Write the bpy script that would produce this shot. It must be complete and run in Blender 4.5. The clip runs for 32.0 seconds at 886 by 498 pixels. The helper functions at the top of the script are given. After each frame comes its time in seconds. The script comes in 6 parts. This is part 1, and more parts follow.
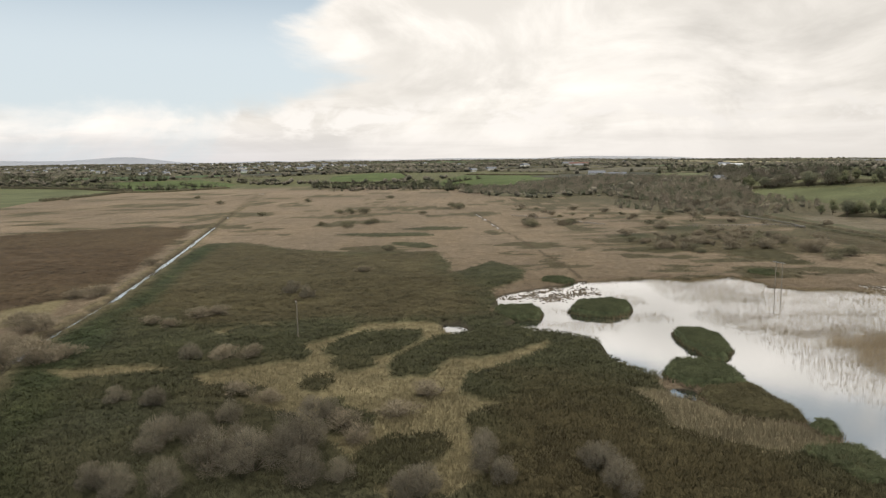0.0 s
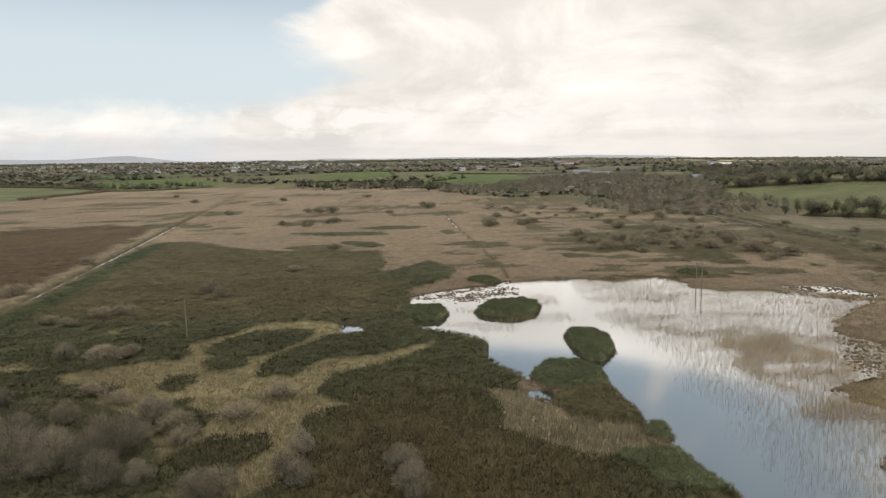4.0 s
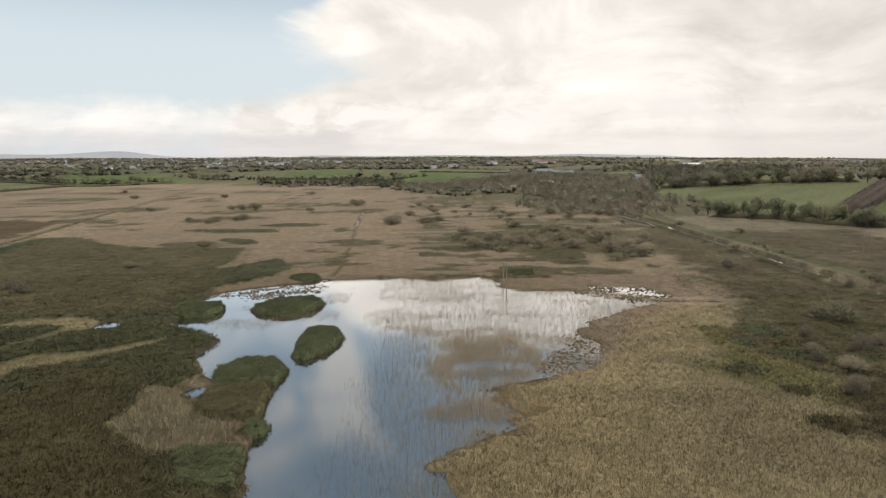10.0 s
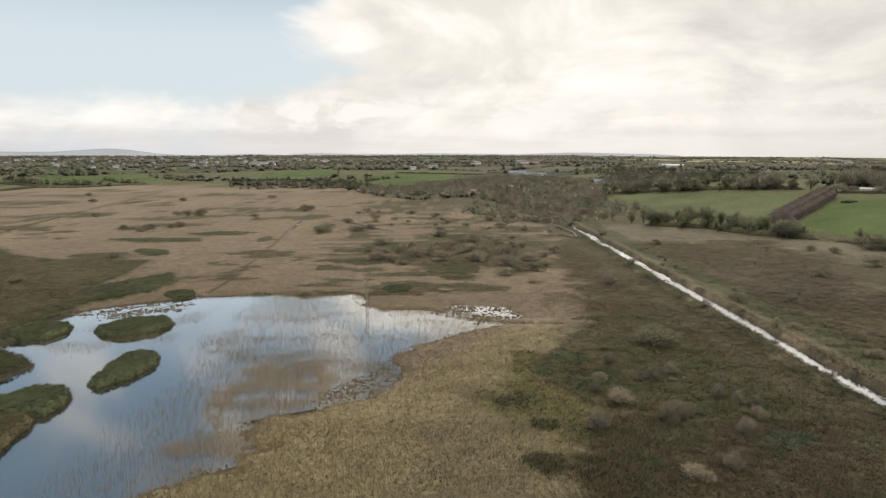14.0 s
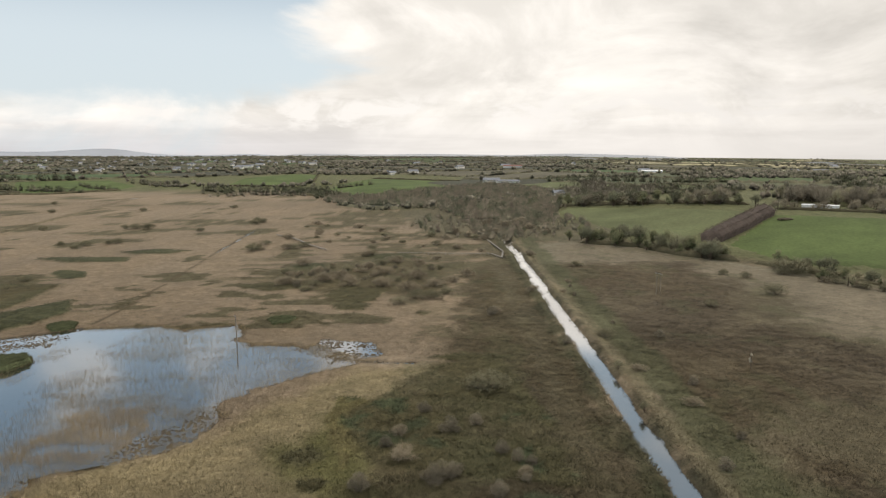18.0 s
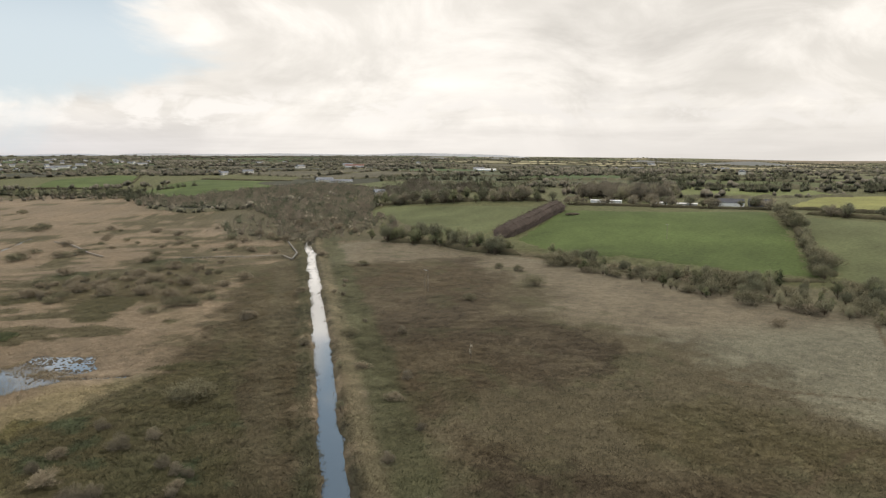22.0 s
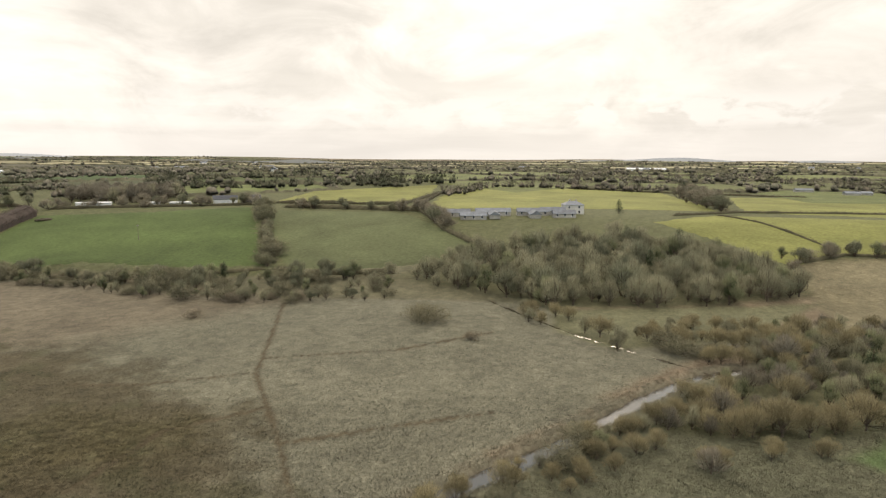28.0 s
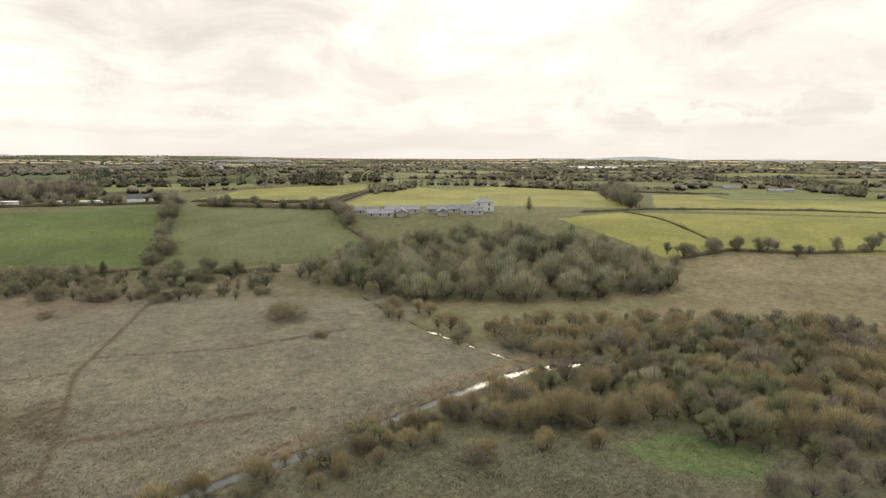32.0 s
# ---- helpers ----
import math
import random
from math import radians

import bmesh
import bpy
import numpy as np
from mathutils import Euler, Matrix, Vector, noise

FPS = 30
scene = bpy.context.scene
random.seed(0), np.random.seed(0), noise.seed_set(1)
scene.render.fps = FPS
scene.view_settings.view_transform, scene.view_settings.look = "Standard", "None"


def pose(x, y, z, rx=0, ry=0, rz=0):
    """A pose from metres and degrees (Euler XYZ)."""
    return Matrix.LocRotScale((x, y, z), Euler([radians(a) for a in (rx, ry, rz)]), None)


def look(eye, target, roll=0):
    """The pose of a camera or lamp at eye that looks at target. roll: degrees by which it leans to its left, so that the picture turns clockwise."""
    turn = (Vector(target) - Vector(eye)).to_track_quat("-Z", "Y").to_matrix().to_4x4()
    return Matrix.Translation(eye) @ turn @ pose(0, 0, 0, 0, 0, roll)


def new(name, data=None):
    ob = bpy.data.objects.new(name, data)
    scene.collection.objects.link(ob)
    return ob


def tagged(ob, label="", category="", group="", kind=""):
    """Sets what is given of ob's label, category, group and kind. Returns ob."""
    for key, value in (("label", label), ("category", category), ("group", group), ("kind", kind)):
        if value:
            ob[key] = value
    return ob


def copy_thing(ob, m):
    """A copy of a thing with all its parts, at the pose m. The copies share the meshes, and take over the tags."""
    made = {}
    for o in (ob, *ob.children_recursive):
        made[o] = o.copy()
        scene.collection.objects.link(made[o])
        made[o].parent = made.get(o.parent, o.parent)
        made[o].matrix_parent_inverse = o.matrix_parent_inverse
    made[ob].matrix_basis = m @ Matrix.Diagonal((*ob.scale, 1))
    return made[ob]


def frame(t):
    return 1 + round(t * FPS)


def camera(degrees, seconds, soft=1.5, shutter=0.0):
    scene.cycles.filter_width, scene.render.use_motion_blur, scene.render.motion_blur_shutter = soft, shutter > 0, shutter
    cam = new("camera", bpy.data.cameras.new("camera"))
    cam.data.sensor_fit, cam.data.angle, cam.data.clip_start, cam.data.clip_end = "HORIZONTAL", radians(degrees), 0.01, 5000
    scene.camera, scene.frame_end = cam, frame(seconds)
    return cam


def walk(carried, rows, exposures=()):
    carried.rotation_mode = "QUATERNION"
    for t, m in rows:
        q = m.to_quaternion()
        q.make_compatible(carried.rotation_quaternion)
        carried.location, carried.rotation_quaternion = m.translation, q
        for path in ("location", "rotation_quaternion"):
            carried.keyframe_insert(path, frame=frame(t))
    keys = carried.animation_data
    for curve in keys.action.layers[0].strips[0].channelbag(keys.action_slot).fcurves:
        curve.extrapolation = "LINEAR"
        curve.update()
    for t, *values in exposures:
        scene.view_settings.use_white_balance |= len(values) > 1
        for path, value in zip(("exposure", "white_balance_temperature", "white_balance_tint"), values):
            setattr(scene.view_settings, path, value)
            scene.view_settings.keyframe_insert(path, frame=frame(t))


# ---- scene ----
cam = camera(67.9, 32.0, 1.25)
METRES, EYE, TILT, LEAN, TURN = 310.0, 41.4, 0.0, 0.0, -1.1
ROWS = [
    (0.0, 0.0, 0.0, 0.0, -0.11, -7.82, 0.78),
    (0.5, 0.0051, 0.0006, -0.0, -0.1, -7.83, 0.79),
    (1.0, 0.0121, 0.0012, -0.0002, -0.08, -7.83, 0.8),
    (1.5, 0.0209, 0.0017, -0.0003, -0.05, -7.84, 0.8),
    (2.0, 0.0312, 0.0022, -0.0004, -0.03, -7.84, 0.81),
    (2.5, 0.0428, 0.0025, -0.0005, -0.02, -7.86, 0.82),
    (3.0, 0.0555, 0.0028, -0.0007, 0.0, -7.86, 0.82),
    (3.5, 0.069, 0.003, -0.0009, 0.01, -7.88, 0.8),
    (5.5, 0.1273, 0.0029, -0.0018, 0.04, -7.95, 0.62),
    (6.0, 0.143, 0.0026, -0.0019, 0.05, -7.96, 0.59),
    (6.5, 0.1589, 0.0025, -0.0021, 0.06, -7.96, 0.54),
    (7.0, 0.1752, 0.0025, -0.0022, 0.07, -7.98, 0.47),
    (7.5, 0.1921, 0.0018, -0.0021, 0.08, -8.01, 0.45),
    (8.0, 0.2091, 0.0016, -0.0019, 0.08, -8.04, 0.42),
    (8.5, 0.2261, 0.0013, -0.002, 0.1, -8.04, 0.39),
    (9.0, 0.243, 0.0009, -0.0018, 0.12, -8.06, 0.33),
    (9.5, 0.2601, 0.0007, -0.0017, 0.13, -8.08, 0.3),
    (10.0, 0.2774, 0.0003, -0.0016, 0.13, -8.09, 0.28),
    (10.5, 0.2948, 0.0, -0.0014, 0.15, -8.11, 0.26),
    (11.0, 0.3124, -0.0002, -0.0009, 0.15, -8.14, 0.26),
    (11.5, 0.33, -0.0006, 0.001, 0.18, -8.18, 0.18),
    (12.0, 0.3479, -0.001, 0.004, 0.19, -8.21, 0.22),
    (12.5, 0.3655, -0.0013, 0.0072, 0.2, -8.24, 0.18),
    (13.0, 0.3829, -0.0016, 0.0107, 0.21, -8.26, 0.15),
    (13.5, 0.4004, -0.0021, 0.0152, 0.23, -8.3, 0.12),
    (14.0, 0.4179, -0.0027, 0.021, 0.23, -8.33, 0.11),
    (14.5, 0.4352, -0.0033, 0.0266, 0.24, -8.34, 0.08),
    (15.0, 0.4524, -0.0039, 0.032, 0.26, -8.36, 0.06),
    (15.5, 0.4697, -0.0041, 0.0373, 0.27, -8.38, 0.06),
    (17.5, 0.5371, -0.0053, 0.0575, 0.28, -8.44, -0.02),
    (18.0, 0.5535, -0.0045, 0.06, 0.29, -8.42, -0.02),
    (18.5, 0.5693, -0.0036, 0.0603, 0.31, -8.41, -0.02),
    (19.0, 0.5853, -0.0028, 0.0602, 0.12, -8.41, -0.02),
    (19.5, 0.6014, -0.0023, 0.0602, -0.71, -8.43, -0.01),
    (20.0, 0.6172, -0.0024, 0.0601, -2.52, -8.45, -0.01),
    (20.5, 0.6326, -0.0035, 0.0602, -4.81, -8.46, -0.03),
    (21.0, 0.6479, -0.0049, 0.0602, -7.2, -8.47, -0.01),
    (21.5, 0.6632, -0.007, 0.06, -9.57, -8.46, -0.04),
    (22.0, 0.6787, -0.0104, 0.06, -11.94, -8.46, -0.04),
    (22.5, 0.6942, -0.0151, 0.0601, -14.32, -8.47, -0.08),
    (23.0, 0.7098, -0.02, 0.0601, -16.74, -8.49, -0.03),
    (23.5, 0.7247, -0.0259, 0.06, -19.15, -8.5, -0.04),
    (24.0, 0.7393, -0.0322, 0.0598, -21.57, -8.5, -0.07),
    (24.5, 0.7537, -0.0389, 0.0597, -23.99, -8.51, -0.09),
    (26.5, 0.8059, -0.0724, 0.0592, -36.53, -8.53, -0.1),
    (27.0, 0.817, -0.0823, 0.0595, -40.84, -8.53, -0.1),
    (27.5, 0.8273, -0.0927, 0.0596, -45.15, -8.53, -0.12),
    (28.0, 0.8371, -0.1029, 0.0596, -47.86, -8.54, -0.12),
    (28.5, 0.8472, -0.1138, 0.0592, -49.18, -8.54, -0.12),
    (29.0, 0.8574, -0.1252, 0.0589, -49.8, -8.55, -0.11),
    (29.5, 0.8678, -0.1369, 0.0584, -49.84, -8.56, -0.1),
    (30.0, 0.8782, -0.1489, 0.058, -49.83, -8.58, -0.1),
    (30.5, 0.8889, -0.161, 0.0575, -49.8, -8.59, -0.11),
    (31.0, 0.8997, -0.173, 0.057, -49.85, -8.59, -0.1),
    (31.5, 0.9104, -0.1851, 0.0566, -50.09, -8.6, -0.1),
    (32.0, 0.9209, -0.1972, 0.0564, -50.45, -8.6, -0.11),
]
walk(cam, [(t, pose(0, 0, EYE, TILT, LEAN, TURN) @ pose(METRES * x, METRES * y, METRES * z, 90 + pitch, roll, yaw)) for t, x, y, z, yaw, pitch, roll in ROWS], [(0.0, 0.0, 6500, 10), (22.0, 0.0, 6500, 10), (27.0, 0.18, 6750, 10), (32.0, 0.18, 6750, 10)])

# ---- world and sun ----
SUN_AZ, SUN_EL = 58.5, 9.0
sun_way = Vector((math.sin(radians(SUN_AZ)) * math.cos(radians(SUN_EL)), math.cos(radians(SUN_AZ)) * math.cos(radians(SUN_EL)), math.sin(radians(SUN_EL))))


class Nodes:
    """Short hand for building a node tree."""

    def __init__(self, tree):
        self.tree = tree
        tree.nodes.clear()

    def node(self, kind, **sets):
        n = self.tree.nodes.new(kind)
        for key, value in sets.items():
            setattr(n, key, value)
        return n

    def link(self, value, socket):
        if isinstance(value, bpy.types.NodeSocket):
            self.tree.links.new(value, socket)
        else:
            socket.default_value = value

    def math(self, op, a, b=0.0, clamp=False):
        n = self.node("ShaderNodeMath", operation=op, use_clamp=clamp)
        self.link(a, n.inputs[0])
        self.link(b, n.inputs[1])
        return n.outputs[0]

    def vec(self, op, a, b):
        n = self.node("ShaderNodeVectorMath", operation=op)
        self.link(a, n.inputs[0])
        self.link(b, n.inputs[1])
        return n.outputs["Value"] if op == "DOT_PRODUCT" else n.outputs[0]

    def span(self, value, a, b, c=0.0, d=1.0, smooth=True):
        n = self.node("ShaderNodeMapRange", interpolation_type="SMOOTHSTEP" if smooth else "LINEAR")
        for socket, v in zip(n.inputs[:5], (value, a, b, c, d)):
            self.link(v, socket)
        return n.outputs[0]

    def mix(self, fac, a, b, blend="MIX"):
        n = self.node("ShaderNodeMix", data_type="RGBA", blend_type=blend)
        self.link(fac, n.inputs[0])
        self.link(a, n.inputs[6])
        self.link(b, n.inputs[7])
        return n.outputs[2]

    def noise(self, vector, scale, detail=4.0, rough=0.55, distort=0.0):
        n = self.node("ShaderNodeTexNoise")
        if vector is not None:
            self.link(vector, n.inputs["Vector"])
        for key, v in (("Scale", scale), ("Detail", detail), ("Roughness", rough), ("Distortion", distort)):
            n.inputs[key].default_value = v
        return n.outputs[0]


world = bpy.data.worlds.new("world")
scene.world = world
world.use_nodes = True
k = Nodes(world.node_tree)
way = k.node("ShaderNodeTexCoord").outputs["Generated"]
apart = k.node("ShaderNodeSeparateXYZ")
k.link(way, apart.inputs[0])
up = k.math("MAXIMUM", apart.outputs[2], 0.0)
puff = k.vec("MULTIPLY", way, (1.0, 1.0, 2.1))
toward = k.vec("DOT_PRODUCT", way, (math.sin(radians(SUN_AZ)), math.cos(radians(SUN_AZ)), 0.0))
form = k.noise(k.vec("ADD", puff, (3.4, 1.7, 0.0)), 3.2, 10.0, 0.60, 0.35)
bias = k.math("ADD", k.span(toward, 0.19, 0.57, -0.26, 0.26), k.span(up, 0.04, 0.125, 0.36, 0.0))
bias = k.math("ADD", bias, k.span(toward, 0.60, 0.95, 0.0, 0.36))
brow = k.math("SUBTRACT", up, k.math("MULTIPLY", toward, 0.36))
bank = k.math("MULTIPLY", k.span(toward, 0.34, 0.46, 0.0, 0.30), k.span(up, 0.13, 0.19))
bias = k.math("ADD", bias, k.math("MULTIPLY", bank, k.span(brow, 0.065, 0.11, 1.0, 0.0)))
bias = k.math("ADD", bias, k.span(brow, 0.065, 0.13, 0.0, -0.27))
bias = k.math("ADD", bias, k.span(up, 0.25, 0.325, 0.0, -0.95))
wisp = k.noise(k.vec("MULTIPLY", way, (1.0, 1.0, 3.5)), 4.5, 6.0, 0.5, 0.3)
bias = k.math("ADD", bias, k.span(wisp, 0.52, 0.72, 0.0, 0.16))
cover = k.span(k.math("ADD", form, bias), 0.41, 0.68)
shade = k.noise(k.vec("ADD", puff, (8.1, 2.2, 0.4)), 4.2, 10.0, 0.60, 0.7)
shade2 = k.noise(k.vec("ADD", puff, (1.1, 7.2, 0.4)), 2.0, 3.0, 0.5, 0.2)
dim = k.span(k.math("ADD", k.math("MULTIPLY", shade, 0.55), k.math("MULTIPLY", shade2, 0.45)), 0.40, 0.58)
cloud = k.mix(dim, (8.5, 8.05, 7.4, 1), (11.2, 10.6, 9.8, 1))
layer = k.noise(k.vec("MULTIPLY", way, (1.0, 1.0, 2.6)), 4.6, 8.0, 0.55, 0.3)
layered = k.node("ShaderNodeVectorMath", operation="SCALE")
k.link(cloud, layered.inputs[0])
k.link(k.math("ADD", 1.0, k.math("MULTIPLY", k.span(layer, 0.38, 0.60, -0.10, 0.04), k.span(up, 0.16, 0.24, 1.0, 0.2))), layered.inputs["Scale"])
cloud = k.mix(k.span(up, 0.0, 0.065, 0.75, 0.0), layered.outputs[0], k.mix(k.span(toward, 0.1, 0.6), (6.3, 6.1, 6.35, 1), (9.1, 8.6, 8.1, 1)))
streak = k.noise(k.vec("MULTIPLY", way, (1.0, 1.0, 14.0)), 3.4, 7.0, 0.55, 0.2)
layered = k.node("ShaderNodeVectorMath", operation="SCALE")
k.link(cloud, layered.inputs[0])
k.link(k.math("ADD", 1.0, k.math("MULTIPLY", k.span(streak, 0.36, 0.62, -0.05, 0.04), k.span(up, 0.05, 0.13, 1.0, 0.0))), layered.inputs["Scale"])
cloud = layered.outputs[0]
# small cumulus heads along the horizon
heads = k.noise(k.vec("MULTIPLY", way, (1.0, 1.0, 2.4)), 11.0, 8.0, 0.58, 0.4)
rim_ = k.math("MULTIPLY", k.span(up, 0.022, 0.045), k.span(up, 0.062, 0.10, 1.0, 0.0))
cloud = k.mix(k.math("MULTIPLY", rim_, k.span(heads, 0.46, 0.58, 0.0, 0.9)), cloud, (10.2, 9.7, 9.1, 1))
brighter = k.node("ShaderNodeVectorMath", operation="SCALE")
k.link(cloud, brighter.inputs[0])
k.link(k.math("MULTIPLY", k.span(up, 0.225, 0.32, 1.0, 1.75), k.span(toward, 0.55, 0.95, 1.0, 0.86)), brighter.inputs["Scale"])
cloud = brighter.outputs[0]
sky = k.node("ShaderNodeTexSky", sky_type="NISHITA", sun_disc=False, sun_elevation=radians(SUN_EL), sun_rotation=radians(SUN_AZ))
blue = k.mix(0.8, sky.outputs[0], k.mix(k.span(up, 0.14, 0.33), (8.0, 8.9, 9.5, 1), k.mix(k.span(toward, 0.35, 0.85), (3.1, 4.4, 5.8, 1), (5.6, 6.7, 7.6, 1))))
glow = k.math("MAXIMUM", k.vec("DOT_PRODUCT", way, tuple(sun_way)), 0.0)
glow = k.math("ADD", k.math("MULTIPLY", k.math("POWER", glow, 14.0), 0.9), k.math("MULTIPLY", k.math("POWER", glow, 260.0), 5.0))
# the overcast is brightest overhead
high = k.mix(k.span(shade, 0.3, 0.7), (12.0, 11.0, 9.8, 1), (22.5, 20.6, 18.2, 1))
veil = k.noise(k.vec("MULTIPLY", way, (1.0, 1.0, 1.3)), 6.0, 6.0, 0.55, 0.6)
veil = k.math("MULTIPLY", k.span(veil, 0.46, 0.64, 0.0, 0.55), k.span(up, 0.215, 0.25))
blue = k.mix(k.math("MULTIPLY", veil, k.span(up, 0.36, 0.55, 1.0, 0.3)), blue, (10.5, 9.6, 8.4, 1))
total = k.mix(cover, blue, cloud)
total = k.mix(k.span(up, 0.50, 0.72), total, high)
total = k.mix(1.0, total, k.mix(glow, (0, 0, 0, 1), (1.0, 0.93, 0.78, 1)), "ADD")
back = k.node("ShaderNodeBackground")
k.link(total, back.inputs[0])
back.inputs[1].default_value = 0.1
k.link(back.outputs[0], k.node("ShaderNodeOutputWorld").inputs[0])

sun = new("sun", bpy.data.lights.new("sun", "SUN"))
sun.data.energy, sun.data.angle, sun.data.color = 0.9, radians(24), (1.0, 0.86, 0.66)
sun.matrix_world = look(sun_way * 100, (0, 0, 0))


# ---- materials ----
def material(name, rough=0.9):
    mat = bpy.data.materials.new(name)
    mat.use_nodes = True
    n = Nodes(mat.node_tree)
    shader = n.node("ShaderNodeBsdfPrincipled")
    shader.inputs["Roughness"].default_value = rough
    shader.inputs["Specular IOR Level"].default_value = 0.2
    n.link(shader.outputs[0], n.node("ShaderNodeOutputMaterial").inputs[0])
    return mat, n, shader


def tinted(name, fine, coarse, fine_amount=0.5, coarse_amount=0.35, bump=0.0, each=0.0, rough=0.95, upward=0.0):
    """A matt surface whose colour comes from the mesh's tint, broken up at two scales."""
    mat, n, shader = material(name, rough)
    tint = n.node("ShaderNodeAttribute", attribute_name="tint").outputs["Color"]
    where = n.node("ShaderNodeTexCoord").outputs["Object"]
    a = n.noise(where, fine, 5.0, 0.65)
    b = n.noise(where, coarse, 4.0, 0.6, 0.4)
    gain = n.math("MULTIPLY", n.span(a, 0.25, 0.75, 1 - fine_amount, 1 + fine_amount, False), n.span(b, 0.25, 0.75, 1 - coarse_amount, 1 + coarse_amount, False))
    if each:
        odd = n.node("ShaderNodeObjectInfo").outputs["Random"]
        gain = n.math("MULTIPLY", gain, n.span(odd, 0.0, 1.0, 1 - each, 1 + each, False))
    scaled = n.node("ShaderNodeVectorMath", operation="SCALE")
    n.link(tint, scaled.inputs[0])
    n.link(gain, scaled.inputs["Scale"])
    n.link(scaled.outputs[0], shader.inputs["Base Color"])
    if upward:
        # thin leaves pass light on, so that their faces differ little
        normal = n.node("ShaderNodeNewGeometry").outputs["Normal"]
        eased = n.node("ShaderNodeVectorMath", operation="SCALE")
        n.link(normal, eased.inputs[0])
        eased.inputs["Scale"].default_value = 1 - upward
        turned = n.node("ShaderNodeVectorMath", operation="NORMALIZE")
        n.link(n.vec("ADD", eased.outputs[0], (0.0, 0.0, upward)), turned.inputs[0])
        n.link(turned.outputs[0], shader.inputs["Normal"])
    if bump:
        relief = n.node("ShaderNodeBump")
        relief.inputs["Strength"].default_value = 0.8
        relief.inputs["Distance"].default_value = bump
        n.link(a, relief.inputs["Height"])
        n.link(relief.outputs[0], shader.inputs["Normal"])
    return mat


def plain(name, colour, rough=0.8, grain=6.0, amount=0.18, metal=0.0, each=0.0):
    mat, n, shader = material(name, rough)
    where = n.node("ShaderNodeTexCoord").outputs["Object"]
    a = n.math("MULTIPLY", n.span(n.noise(where, grain, 5.0, 0.6), 0.25, 0.75, 1 - amount, 1 + amount, False), n.span(n.noise(where, grain * 0.13, 3.0), 0.25, 0.75, 1 - amount, 1 + amount, False))
    if each:
        a = n.math("MULTIPLY", a, n.span(n.node("ShaderNodeObjectInfo").outputs["Random"], 0.0, 1.0, 1 - each, 1 + each, False))
    scaled = n.node("ShaderNodeVectorMath", operation="SCALE")
    scaled.inputs[0].default_value = colour
    n.link(a, scaled.inputs["Scale"])
    n.link(scaled.outputs[0], shader.inputs["Base Color"])
    shader.inputs["Metallic"].default_value = metal
    return mat


GROUND = tinted("marsh_ground", 1.3, 0.30, 0.36, 0.30, 0.15)
TUFT = tinted("marsh_plants", 2.3, 0.09, 0.18, 0.25, upward=0.74)
TWIG = tinted("bare_twigs", 0.9, 0.2, 0.25, 0.2, 0.0, 0.22, upward=0.46)
BARK = plain("bark", (0.13, 0.105, 0.08), 0.95, 9.0, 0.3, 0.0, 0.2)
MEADOW = tinted("meadow_grass", 0.6, 0.022, 0.28, 0.32, 0.08)
WOODS = tinted("bare_woods", 0.35, 0.05, 0.20, 0.22, upward=0.84)
FAR = tinted("far_growth", 0.45, 0.03, 0.25, 0.25, upward=0.78)
POLE = plain("weathered_pole", (0.24, 0.21, 0.17), 0.9, 14.0, 0.25)
STEEL = plain("galvanised_steel", (0.45, 0.46, 0.46), 0.5, 8.0, 0.15, 0.7)
CERAMIC = plain("insulator", (0.20, 0.13, 0.10), 0.3)
STONE = plain("grey_stone_wall", (0.42, 0.40, 0.36), 0.9, 1.5, 0.2, 0.0, 0.1)
RENDER = plain("pale_render_wall", (0.70, 0.68, 0.63), 0.9, 1.0, 0.12, 0.0, 0.12)
SLATE = plain("slate_roof", (0.20, 0.215, 0.24), 0.6, 2.5, 0.25, 0.0, 0.15)
TIN = plain("painted_tin", (0.78, 0.79, 0.80), 0.45, 1.2, 0.1)
DARKTIN = plain("dark_sheet_roof", (0.07, 0.075, 0.09), 0.55, 1.5, 0.2)
REDTIN = plain("red_sheet_roof", (0.20, 0.10, 0.08), 0.6, 1.5, 0.2)
BOARD = plain("weathered_boards", (0.25, 0.24, 0.22), 0.85, 5.0, 0.25)
GLASS = plain("dark_window", (0.03, 0.035, 0.045), 0.15)


def water_material(name, low, high, body):
    mat = bpy.data.materials.new(name)
    mat.use_nodes = True
    n = Nodes(mat.node_tree)
    deep = n.node("ShaderNodeBsdfDiffuse")
    deep.inputs[0].default_value = body
    gloss = n.node("ShaderNodeBsdfGlossy")
    gloss.inputs["Roughness"].default_value = 0.07
    where = n.node("ShaderNodeTexCoord").outputs["Object"]
    relief = n.node("ShaderNodeBump")
    relief.inputs["Strength"].default_value = 0.06
    relief.inputs["Distance"].default_value = 0.05
    n.link(n.noise(where, 1.1, 3.0), relief.inputs["Height"])
    n.link(relief.outputs[0], gloss.inputs["Normal"])
    gloss.inputs["Color"].default_value = (0.97, 0.97, 0.97, 1)
    edge = n.node("ShaderNodeFresnel")
    edge.inputs[0].default_value = 1.33
    both = n.node("ShaderNodeMixShader")
    n.link(n.span(edge.outputs[0], 0.05, 0.36, low, high, False), both.inputs[0])
    n.link(deep.outputs[0], both.inputs[1])
    n.link(gloss.outputs[0], both.inputs[2])
    n.link(both.outputs[0], n.node("ShaderNodeOutputMaterial").inputs[0])
    return mat


